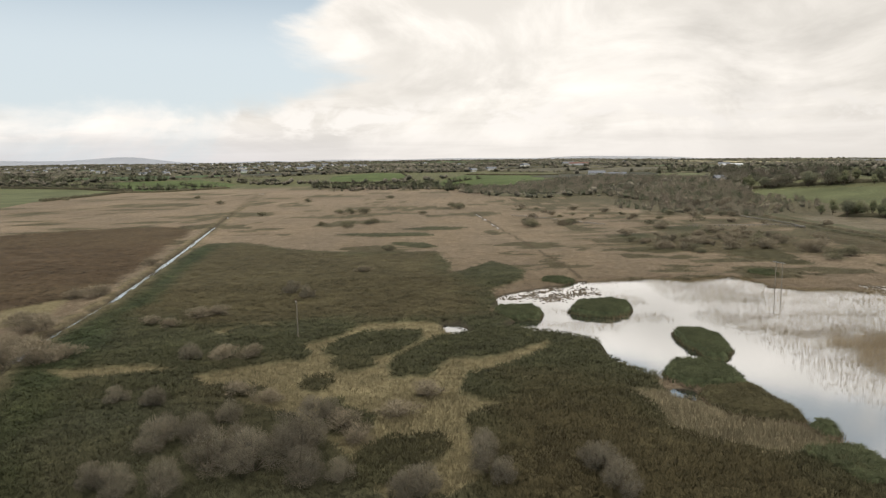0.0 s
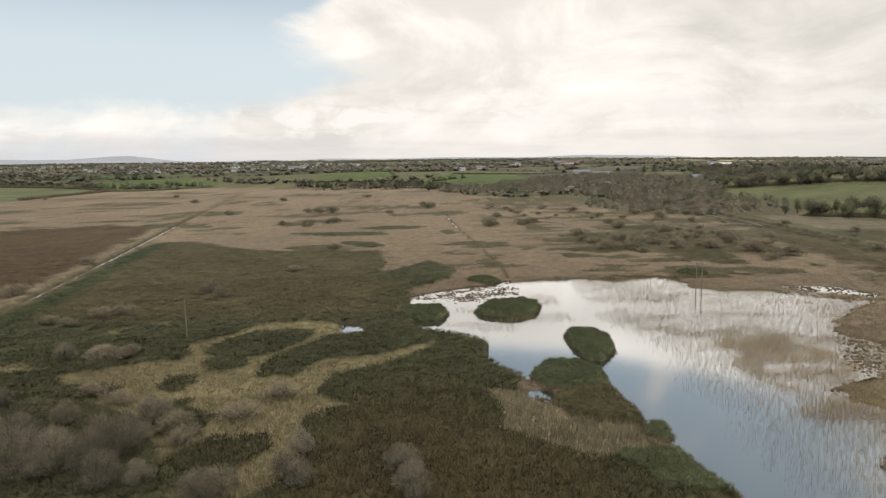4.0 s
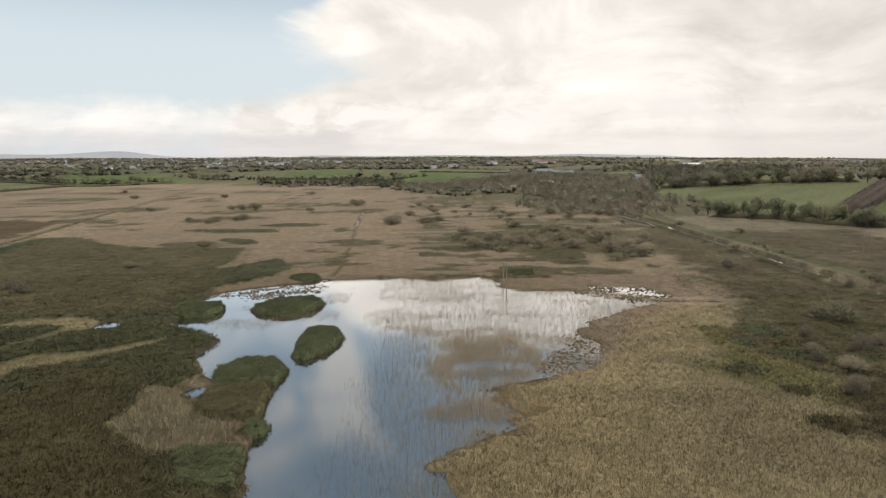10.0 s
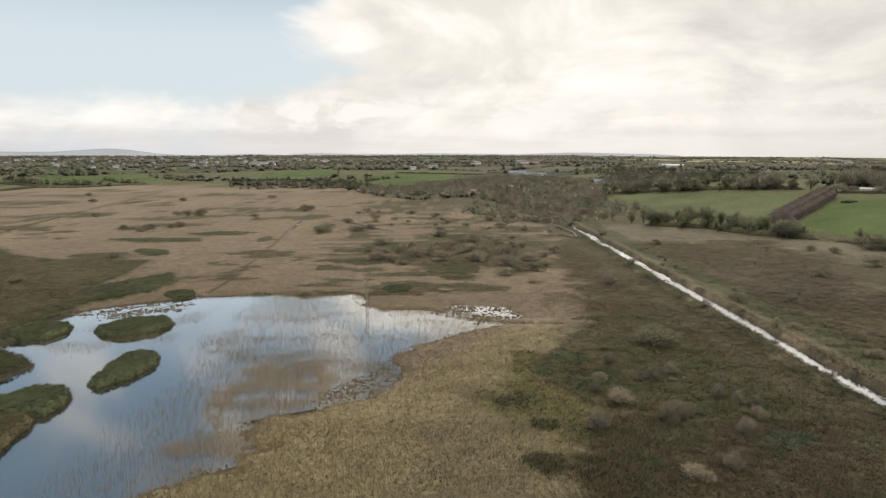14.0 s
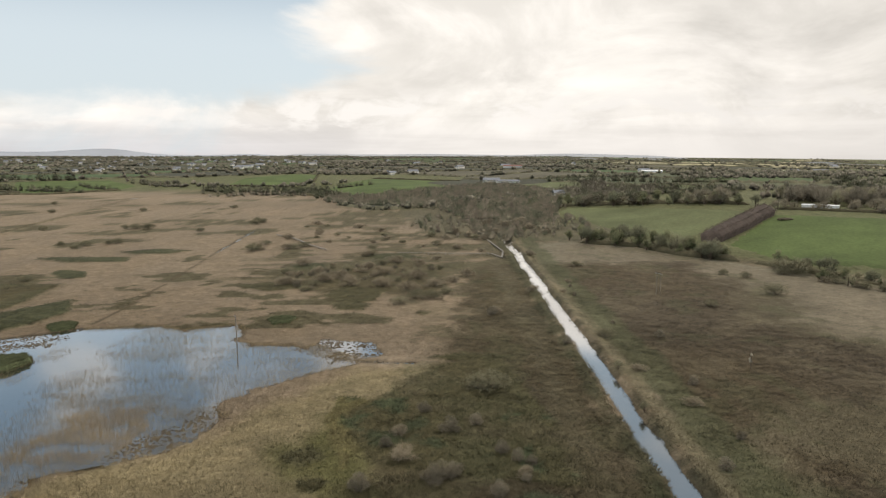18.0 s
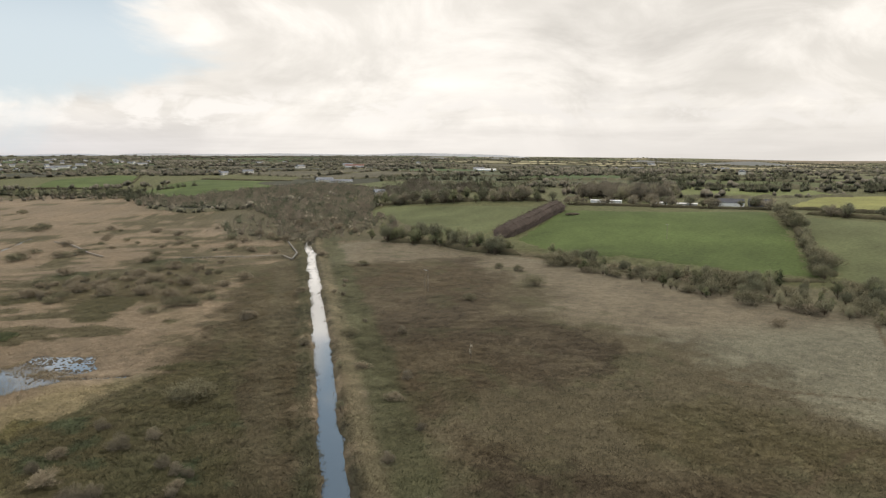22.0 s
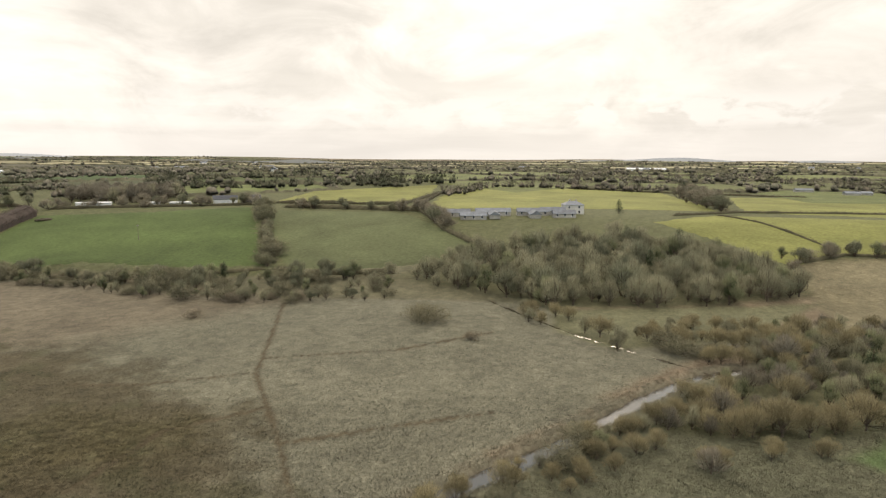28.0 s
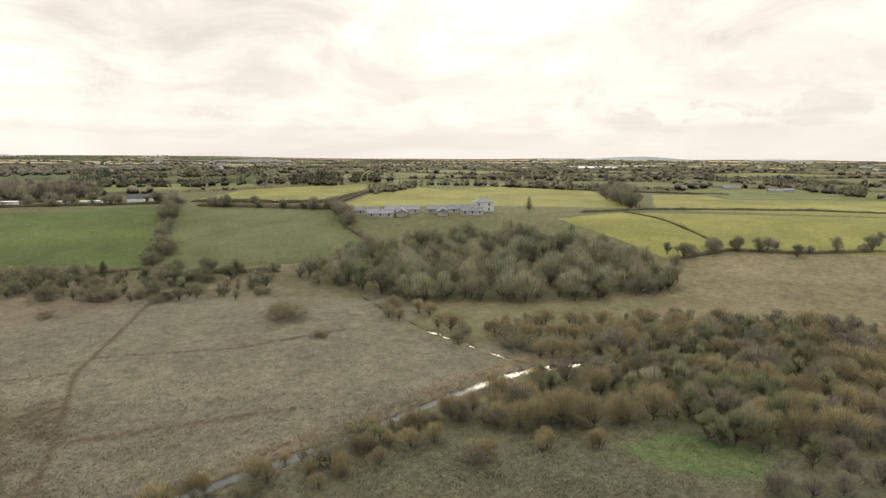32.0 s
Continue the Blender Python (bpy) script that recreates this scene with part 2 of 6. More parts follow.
WATER = water_material("still_water", 0.33, 0.97, (0.020, 0.022, 0.020, 1))
MURKY = water_material("murky_water", 0.14, 0.62, (0.075, 0.062, 0.042, 1))


# ---- tools for shapes ----
TABLE = np.random.RandomState(5).rand(256, 256)


def smooth(v):
    v = np.clip(v, 0, 1)
    return v * v * (3 - 2 * v)


def grain(x, y, size, seed=0, octaves=4):
    """Value noise from 0 to 1."""
    total, weight, scale = 0.0, 0.0, 1.0
    for o in range(octaves):
        u, v = np.asarray(x) * scale / size + 17.3 * seed + 5.1 * o, np.asarray(y) * scale / size + 9.7 * seed + 3.3 * o
        i, j = np.floor(u).astype(int), np.floor(v).astype(int)
        f, g = smooth(u - i), smooth(v - j)
        i0, j0, i1, j1 = i % 256, j % 256, (i + 1) % 256, (j + 1) % 256
        value = (TABLE[i0, j0] * (1 - f) + TABLE[i1, j0] * f) * (1 - g) + (TABLE[i0, j1] * (1 - f) + TABLE[i1, j1] * f) * g
        total, weight = total + value * 0.55 ** o, weight + 0.55 ** o
        scale *= 2.03
    return total / weight


def inside(poly, x, y):
    """Signed distance to an outline, negative inside."""
    p = np.array(poly, float)
    best = np.full(np.shape(x), 1e18)
    odd = np.zeros(np.shape(x), bool)
    for (ax, ay), (bx, by) in zip(p, np.roll(p, -1, 0)):
        ex, ey = bx - ax, by - ay
        t = np.clip(((x - ax) * ex + (y - ay) * ey) / max(ex * ex + ey * ey, 1e-9), 0, 1)
        best = np.minimum(best, (x - ax - t * ex) ** 2 + (y - ay - t * ey) ** 2)
        if ay != by:
            odd ^= ((ay > y) != (by > y)) & (x < (bx - ax) * (y - ay) / (by - ay) + ax)
    return np.sqrt(best) * np.where(odd, -1, 1)


def along(line, x, y):
    """Distance to an open line."""
    p = np.array(line, float)
    best = np.full(np.shape(x), 1e18)
    for (ax, ay), (bx, by) in zip(p[:-1], p[1:]):
        ex, ey = bx - ax, by - ay
        t = np.clip(((x - ax) * ex + (y - ay) * ey) / (ex * ex + ey * ey), 0, 1)
        best = np.minimum(best, (x - ax - t * ex) ** 2 + (y - ay - t * ey) ** 2)
    return np.sqrt(best)


def soup(name, verts, faces, tints=None, size=3):
    """A mesh from arrays: vertices, faces of one size, and a colour for each vertex."""
    me = bpy.data.meshes.new(name)
    verts, faces = np.asarray(verts, np.float32), np.asarray(faces, np.int32)
    me.vertices.add(len(verts))
    me.vertices.foreach_set("co", verts.ravel())
    me.loops.add(faces.size)
    me.loops.foreach_set("vertex_index", faces.ravel())
    me.polygons.add(len(faces))
    me.polygons.foreach_set("loop_start", np.arange(0, faces.size, size, dtype=np.int32))
    me.polygons.foreach_set("loop_total", np.full(len(faces), size, np.int32))
    me.update(calc_edges=True)
    if tints is not None:
        tint = me.attributes.new("tint", "FLOAT_COLOR", "POINT")
        tint.data.foreach_set("color", np.hstack([tints, np.ones((len(tints), 1))]).astype(np.float32).ravel())
    return me


def part(name, shape, mat, parent=None, label=""):
    """Links a bmesh or a mesh as one object, under a thing where one is given."""
    if isinstance(shape, bmesh.types.BMesh):
        me = bpy.data.meshes.new(name)
        shape.to_mesh(me)
        shape.free()
    else:
        me = shape
    if not me.materials:
        me.materials.append(mat)
    ob = new(name, me)
    ob.parent = parent
    return tagged(ob, label)


def tube(points, radii, sides=5):
    """Vertices and triangles of a tapered tube along points."""
    points, verts, tris = [Vector(p) for p in points], [], []
    for i, (p, r) in enumerate(zip(points, radii)):
        d = (points[min(i + 1, len(points) - 1)] - points[max(i - 1, 0)]).normalized()
        a = d.orthogonal().normalized()
        b = d.cross(a)
        verts += [p + (a * math.cos(s * math.tau / sides) + b * math.sin(s * math.tau / sides)) * r for s in range(sides)]
    for i in range(len(points) - 1):
        for s in range(sides):
            o, q = i * sides, (s + 1) % sides
            tris += [(o + s, o + q, o + sides + s), (o + q, o + sides + q, o + sides + s)]
    return [tuple(v) for v in verts], tris


def merged(pieces):
    verts, tris = [], []
    for v, f in pieces:
        o = len(verts)
        verts += v
        tris += [tuple(i + o for i in t) for t in f]
        if o:
            tris.append((0, o, o + 1))
    return verts, tris


def box(bm, x, y, z, sx, sy, sz, turn=0.0):
    m = pose(x, y, z + sz / 2, 0, 0, turn) @ Matrix.Diagonal((sx, sy, sz, 1))
    return bmesh.ops.create_cube(bm, size=1, matrix=m)["verts"]


# ---- the lie of the land ----
def height(x, y):
    x, y = np.asarray(x, float), np.asarray(y, float)
    d = (x - 270) * 0.843 + (y - 458) * 0.537
    rise = np.maximum(19 * smooth((d + 25) / 185) * (1 - 0.3 * smooth((y - 430) / 150) * smooth((400 - x) / 150)), 12.8 * smooth((y - 900) / 420))
    r, az = np.hypot(x, y), np.degrees(np.arctan2(x, y))
    goal = np.interp(az, (-180, -60, -20, 10, 30, 48, 75, 120, 180), (10, 20, 28, 26, 12, -14, -6, 0, 10))
    far = smooth((r - 900) / 3200)
    roll = 4 * np.sin(x / 310 + 1.3) * np.cos(y / 270) * smooth((r - 500) / 600) * (rise > 0.5)
    return rise * (1 - far) + goal * far + roll * smooth(rise / 8)


# Colours of the plant cover.
TAN, STRAW, PALE = (0.216, 0.159, 0.112), (0.234, 0.187, 0.108), (0.285, 0.228, 0.148)
SEDGE, OLIVE, LUSH = (0.066, 0.064, 0.033), (0.145, 0.122, 0.055), (0.045, 0.055, 0.024)
RUST, PLUM, TUSSOCK = (0.086, 0.056, 0.032), (0.084, 0.063, 0.042), (0.180, 0.160, 0.118)
MUD, MOSS = (0.050, 0.042, 0.030), (0.10, 0.13, 0.055)

LEFT_CANAL = [(-20, -90), (-60, 40), (-74, 90), (-87, 129), (-92, 155), (-97, 200), (-104, 242), (-117, 314), (-146, 466), (-177, 647), (-218, 859)]
CANAL = [(214, -320), (216.5, -70), (216.7, 103), (217, 141), (217.8, 164), (218.6, 205), (219, 250), (220.2, 310), (220, 350), (221.6, 385), (219.6, 415), (223, 452)]
RIVER = [(216, 60), (240, 50), (270, 44.5), (300, 39.7), (338, 33.8), (352, 31.9), (372, 29), (395, 27.4), (416, 25.2), (430, 22.5), (439, 18), (452, 8), (466, -6)]
DITCH = [(437, 23), (440, 41), (446, 68), (458, 99), (470, 125)]
MID_DITCH = [(41, 386), (34, 503)]
MID_TRACK = [(52, 222), (52, 247), (41, 388)]
CHANNEL = [(140, 180), (150, 179.5), (157, 179), (166, 178)]
POND = [(70, 30), (64, 46), (62, 74), (60, 84), (59, 93), (57, 98), (55, 105), (51, 111), (46, 116), (42, 120), (39, 125), (37, 131), (38, 142), (32, 149), (24, 154), (18, 158), (22, 166), (18, 173), (19, 184), (20, 194), (33, 204), (45, 212), (52, 216), (74, 220), (87, 214), (102, 222), (109, 208), (114, 196), (129, 195), (144, 182), (150, 178), (140, 171), (120, 148), (124, 132), (118, 122), (108, 117), (96, 111), (104, 98), (92, 88), (88, 80), (90, 58), (84, 34), (76, 26)]
SEDGE_FRONT = [(-92, 155), (-97, 200), (-106, 266), (-112, 330), (-96, 333), (-63, 302), (-30, 289), (2, 289), (8, 254), (6, 229), (24, 259), (35, 238), (31, 219), (19, 203), (19, 183), (16, 173), (20, 166), (26, 152), (37, 146), (38, 139), (37, 131), (39, 123), (43, 120), (41, 112), (46, 104), (57, 92), (57, 87), (62, 83), (63, 46), (40, 22), (0, 30), (-40, 18), (-66, 40), (-80, 100)]
REEDS_A = [(-46, 123), (-34, 130), (-31, 131), (-28, 145), (-22, 150), (-18, 162), (-1, 164), (9, 153), (1, 148), (-8, 132), (-8, 121), (-1, 121), (4, 131), (16, 135), (26, 144), (26, 138), (15, 127), (7, 121), (5, 111), (12, 106), (6, 100), (6, 92), (8, 89), (6, 80), (2, 76), (-6, 76), (-10, 81), (-14, 90), (-18, 96), (-22, 102), (-32, 109), (-38, 114)]
REEDS_B = [(35, 111), (41, 111), (45, 104), (50, 99), (56, 96), (57, 90), (55, 86), (48, 84), (43, 88), (36, 95), (37, 102)]
REEDS_C = [(-53, 157), (-42, 165), (-36, 156), (-48, 152)]

# outline, colour, plant height, kind of plants (0 reed, 1 sedge, 2 grass), lift of the ground, softness, wobble
ZONES = [
    ([(226, 60), (226, 330), (240, 420), (270, 440), (345, 330), (400, 210), (475, 110), (480, 20), (440, 30), (340, 36), (300, 42)], TUSSOCK, 0.45, 2, 0.0, 8, 10),
    ([(345, 335), (395, 215), (470, 112), (505, 178), (458, 210), (422, 230), (394, 258), (378, 290)], (0.150, 0.130, 0.084), 0.45, 2, 0.0, 6, 8),
    ([(226, 205), (226, 330), (240, 420), (270, 440), (345, 330), (400, 212), (415, 180), (330, 180)], (0.172, 0.137, 0.099), 0.45, 2, 0.0, 30, 20),
    ([(290, 40), (430, 20), (480, 0), (520, -90), (300, -90)], (0.125, 0.115, 0.076), 0.45, 2, 0.0, 4, 4),
    ([(84, 40), (86, 80), (92, 98), (100, 112), (122, 128), (150, 172), (200, 172), (190, 140), (150, 60)], (0.275, 0.211, 0.124), 0.8, 0, 0.0, 12, 16),
    ([(118, 60), (122, 105), (132, 130), (150, 168), (170, 165), (170, 60)], (0.222, 0.173, 0.104), 0.7, 0, 0.0, 24, 18),
    ([(547, 20), (604, 40), (700, -60), (560, -60), (500, 0)], (0.195, 0.158, 0.10), 0.45, 2, 0.0, 8, 14),
    ([(470, 92), (445, 75), (440, 50), (480, 20), (545, 18), (515, 48)], (0.165, 0.150, 0.090), 0.4, 2, 0.0, 5, 8),
    ([(475, 130), (468, 174), (500, 178), (535, 165), (586, 130), (600, 80), (590, 50), (552, 24), (512, 49), (472, 92)], (0.125, 0.112, 0.066), 0.4, 2, 0.0, 10, 10),
    ([(440, 10), (470, 22), (500, 20), (540, -60), (430, -60), (424, -40), (424, -20), (410, -13), (396, 5), (392, 18), (415, 17)], (0.115, 0.105, 0.06), 0.4, 2, 0.0, 6, 6),
    (SEDGE_FRONT, SEDGE, 0.75, 1, 0.85, 1.2, 2.0),
    ([(-100, 300), (-96, 180), (-60, 168), (0, 162), (16, 172), (18, 205), (4, 232), (6, 256), (0, 287), (-30, 287), (-63, 300), (-96, 331)], (0.092, 0.074, 0.039), 0.7, 1, 0.8, 18, 24),
    ([(8, 76), (10, 108), (14, 124), (30, 120), (33, 108), (34, 94), (44, 84), (52, 60), (20, 60)], (0.080, 0.069, 0.035), 0.75, 1, 0.85, 10, 14),
    ([(-94, 165), (-86, 128), (-74, 95), (-60, 60), (-48, 78), (-62, 105), (-75, 140), (-84, 185)], LUSH, 0.7, 1, 0.85, 9, 9),
    ([(-88, 172), (-98, 245), (-112, 320), (-104, 315), (-92, 240), (-80, 190)], LUSH, 0.6, 1, 0.6, 8, 6),
    ([(-30, 60), (-62, 92), (-58, 108), (-38, 112), (-20, 98), (0, 88), (10, 60)], (0.064, 0.064, 0.036), 0.6, 1, 0.6, 8, 8),
    (REEDS_A, STRAW, 1.0, 0, 0.05, 1.0, 2.4),
    (REEDS_B, PALE, 1.5, 0, 0.0, 1.0, 1.5),
    (REEDS_C, STRAW, 1.2, 0, 0.1, 1.0, 2.5),
    ([(-77, 128), (-58, 131), (-52, 127), (-70, 122)], STRAW, 1.0, 0, 0.3, 2.0, 4.0),
    ([(-24, 138), (-21, 148), (-17, 153), (-9, 155), (-2, 153), (-2, 146), (-6, 139), (-9, 134), (-15, 132), (-21, 134)], SEDGE, 0.8, 1, 0.9, 0.9, 1.2),
    ([(-21, 129), (-20, 135), (-13, 135), (-11, 128), (-14, 124), (-18, 124)], SEDGE, 0.8, 1, 0.9, 0.9, 1.2),
    ([(-9, 126), (-8, 132), (-3, 133), (0, 129), (-2, 124), (-7, 123)], SEDGE, 0.8, 1, 0.9, 0.9, 1.2),
    ([(-36, 138), (-35, 144), (-30, 145), (-26, 139), (-26, 132), (-32, 132)], SEDGE, 0.8, 1, 0.9, 0.9, 1.2),
    ([(-25, 117), (-24, 121), (-19, 121), (-18, 117), (-20, 113), (-23, 114)], SEDGE, 0.8, 1, 0.9, 0.9, 1.2),
    ([(-19, 107), (-18, 110), (-15, 109), (-15, 104), (-17, 103)], SEDGE, 0.8, 1, 0.9, 0.9, 1.2),
    ([(-18, 98), (-18, 102), (-14, 105), (-9, 101), (-9, 96), (-12, 94), (-16, 94)], SEDGE, 0.8, 1, 0.9, 0.9, 1.2),
    ([(-45, 114), (-40, 117), (-34, 118), (-30, 115), (-32, 110), (-40, 111)], SEDGE, 0.8, 1, 0.9, 0.9, 1.2),
    ([(-12, 83), (-10, 90), (-6, 93), (1, 94), (3, 89), (-1, 82), (-5, 79), (-9, 77)], SEDGE, 0.8, 1, 0.9, 0.9, 1.2),
    ([(4, 136), (9, 148), (14, 144), (16, 135), (10, 130)], SEDGE, 0.8, 1, 0.9, 0.9, 1.2),
    ([(-50, 157), (-45, 162), (-37, 159), (-39, 151), (-47, 151)], SEDGE, 0.8, 1, 0.9, 0.9, 1.2),
    ([(-260, 382), (-216, 414), (-169, 428), (-146, 406), (-122, 290), (-108, 214), (-112, 190), (-180, 150), (-300, 250)], RUST, 0.55, 1, 0.2, 5, 8),
    ([(-112, 165), (-103, 172), (-112, 200), (-122, 186)], STRAW, 0.6, 0, 0.1, 3, 4),
    ([(226, 60), (226, 330), (250, 345), (300, 340), (318, 270), (300, 225), (322, 180), (345, 95), (310, 60)], (0.100, 0.080, 0.050), 0.45, 2, 0.05, 26, 44),
    ([(234, 341), (275, 345), (310, 349), (308, 275), (283, 233), (296, 200), (309, 172), (290, 143), (257, 152), (235, 128), (228, 170), (228, 234)], PLUM, 0.5, 1, 0.1, 22, 34),
    ([(238, 125), (250, 114), (264, 99), (300, 88), (280, 80), (245, 85)], PLUM, 0.5, 1, 0.1, 16, 26),
    ([(278, 120), (310, 125), (320, 107), (334, 96), (325, 87), (299, 88), (282, 101)], (0.115, 0.095, 0.052), 0.5, 1, 0.1, 18, 24),
    ([(165, 157), (181, 170), (194, 160), (207, 125), (211, 60), (150, 60), (155, 104), (165, 122)], (0.064, 0.057, 0.034), 0.7, 1, 0.2, 10, 20),
    ([(168, 60), (172, 170), (180, 250), (190, 330), (212, 345), (212, 60)], (0.076, 0.060, 0.038), 0.5, 1, 0.1, 14, 26),
    ([(192, 325), (210, 342), (212, 271), (211, 179), (211, 138), (206, 132), (198, 179), (190, 202)], (0.075, 0.060, 0.036), 0.6, 1, 0.1, 8, 14),
    ([(141, 118), (146, 139), (159, 147), (166, 139), (162, 115), (151, 100)], (0.105, 0.094, 0.040), 0.5, 2, 0.05, 10, 20),
    ([(94, 329), (153, 372), (184, 324), (172, 275), (128, 262), (104, 288)], (0.105, 0.088, 0.052), 0.6, 1, 0.1, 12, 40),
    ([(150, 700), (210, 665), (265, 560), (300, 470), (268, 430), (240, 440), (185, 455), (160, 540), (135, 640)], (0.115, 0.096, 0.062), 0.6, 2, 0.0, 20, 30),
    ([(402, -16), (417, -22), (420, -40), (408, -46), (400, -30)], MOSS, 0.3, 2, 0.0, 5, 7),
    ([(143, 94), (146, 96), (150, 95), (150, 91), (146, 89)], SEDGE, 0.7, 1, 0.35, 1.2, 2.5),
    ([(146, 108), (150, 110), (152, 108), (149, 104)], SEDGE, 0.7, 1, 0.35, 1.2, 2.5),
    ([(142, 120), (146, 123), (149, 119), (144, 115)], SEDGE, 0.7, 1, 0.35, 1.2, 2.5),
    ([(141, 118), (144, 122), (150, 118), (146, 114)], SEDGE, 0.7, 1, 0.35, 1.2, 2.5),
    ([(146, 108), (149, 109), (152, 107), (149, 104)], SEDGE, 0.7, 1, 0.35, 1.2, 2.5),
    ([(125, 267), (132, 286), (151, 278), (147, 256), (136, 251)], SEDGE, 0.7, 1, 0.35, 1.2, 2.5),
    ([(131, 251), (145, 249), (139, 242)], SEDGE, 0.7, 1, 0.35, 1.2, 2.5),
    ([(164, 237), (168, 239), (171, 236), (168, 232)], SEDGE, 0.7, 1, 0.35, 1.2, 2.5),
    ([(84, 287), (96, 297), (112, 287), (98, 281)], SEDGE, 0.7, 1, 0.35, 1.2, 2.5),
    ([(127, 378), (153, 382), (167, 365), (142, 361)], SEDGE, 0.7, 1, 0.35, 1.2, 2.5),
    ([(85, 289), (102, 293), (115, 283), (100, 276)], SEDGE, 0.7, 1, 0.35, 1.2, 2.5),
    ([(84, 286), (99, 290), (112, 282), (98, 277)], SEDGE, 0.7, 1, 0.35, 1.2, 2.5),
    ([(169, 182), (181, 186), (196, 183), (184, 177)], SEDGE, 0.7, 1, 0.35, 1.2, 2.5),
    ([(148, 152), (158, 147), (161, 134), (154, 114), (147, 135)], OLIVE, 0.7, 1, 0.35, 1.2, 2.5),
    ([(-19, 319), (-19, 330), (-2, 323), (4, 308), (-5, 305)], SEDGE, 0.7, 1, 0.35, 1.2, 2.5),
    ([(-54, 366), (-32, 372), (-1, 368), (3, 354), (-28, 352)], SEDGE, 0.7, 1, 0.35, 1.2, 2.5),
    ([(-16, 391), (4, 403), (23, 395), (15, 382), (-4, 380)], SEDGE, 0.7, 1, 0.35, 1.2, 2.5),
    ([(100, 300), (104, 304), (109, 300), (106, 294)], SEDGE, 0.7, 1, 0.35, 1.2, 2.5),
    ([(97, 338), (105, 349), (115, 342), (111, 328), (103, 327)], SEDGE, 0.7, 1, 0.35, 1.2, 2.5),
    ([(131, 250), (138, 255), (146, 249), (144, 241), (135, 241)], SEDGE, 0.7, 1, 0.35, 1.2, 2.5),
    ([(150, 138), (157, 149), (166, 163), (174, 176), (191, 180), (204, 104), (159, 115)], (0.085, 0.076, 0.040), 0.7, 1, 0.35, 1.2, 2.5),
]
POOLS = [[(2.8, 157.3), (3.2, 164.0), (7.5, 162.6), (9.9, 152.7), (6.1, 150.9)], [(41.8, 109.3), (42.6, 113.2), (46.1, 112.5), (46.7, 108.0), (44.1, 107.1)]]
REED_BEDS = [[(88, 76), (92, 96), (100, 112), (112, 122), (116, 100), (108, 76)], [(84, 132), (92, 148), (106, 144), (112, 130), (100, 122), (88, 120)], [(86, 122), (90, 134), (99, 136), (107, 129), (106, 115), (99, 110), (91, 111)], [(84, 100), (88, 106), (99, 107), (104, 102), (102, 90), (94, 89), (85, 92)], [(88, 85), (94, 88), (101, 87), (101, 74), (92, 73)], [(86, 100), (91, 108), (103, 105), (107, 88), (100, 84), (92, 85)], [(84, 120), (93, 135), (106, 135), (110, 124), (104, 111), (89, 112)], [(83, 97), (92, 107), (102, 104), (102, 92), (89, 91)], [(83, 126), (95, 138), (107, 125), (101, 109), (87, 110)], [(84, 102), (100, 107), (99, 92), (88, 91)]]
SPECKLED = [[(130, 192), (137, 203), (152, 199), (156, 185), (143, 179)], [(20, 193), (33, 204), (51, 217), (51, 197), (35, 186)], [(107, 124), (119, 142), (121, 127), (109, 118)]]
ISLANDS = [
    [(37, 173), (41, 183), (52, 185), (56, 180), (54, 172), (48, 167), (40, 168)],
    [(56, 149), (58, 152), (64, 150), (66, 144), (64, 135), (60, 129), (57, 130), (56, 140)],
    [(44, 121), (48, 127), (55, 127), (58, 122), (57.5, 114), (52, 113), (46, 113.5)],
    [(46, 109), (48, 111), (57, 112), (58.5, 102), (58.5, 97), (52, 97), (47, 100)],
    [(111, 227), (115, 232), (122, 230), (121, 222), (115, 220)],
    [(37, 218), (40, 225), (46, 224), (49, 216), (43, 211)],
    [(16, 171), (18, 178), (28, 178), (30, 172), (28, 165), (19, 164)],
    [(60.2, 83.9), (59.4, 86.0), (57.8, 87.0), (55.0, 87.0), (51.5, 85.7), (49.8, 84.2), (53.3, 75.2), (58.1, 73.4), (62.1, 73.3), (61.4, 77.9)],
    [(57, 92), (58, 95.5), (60.5, 95), (61, 92), (59, 90)],
]


def banks(x, y):
    """How far each spot lies outside the water, in metres."""
    wob = grain(x, y, 7, 3) - 0.5
    d = inside(POND, x, y) + wob * np.where(x > 84, 11, 5)
    for pool in POOLS:
        d = np.minimum(d, inside(pool, x, y) + wob)
    for poly in SPECKLED:
        d = np.minimum(d, inside(poly, x, y) + 5 * wob)
    for line, half in ((LEFT_CANAL, 1.0), (CANAL, 2.7), (RIVER, 2.3), (DITCH, 0.55), (MID_DITCH, 0.5), (CHANNEL, 1.0)):
        d = np.minimum(d, along(line, x, y) - half + wob * (2.0 if half < 2 else 2.4 if half < 2.8 else 1.2))
    return d


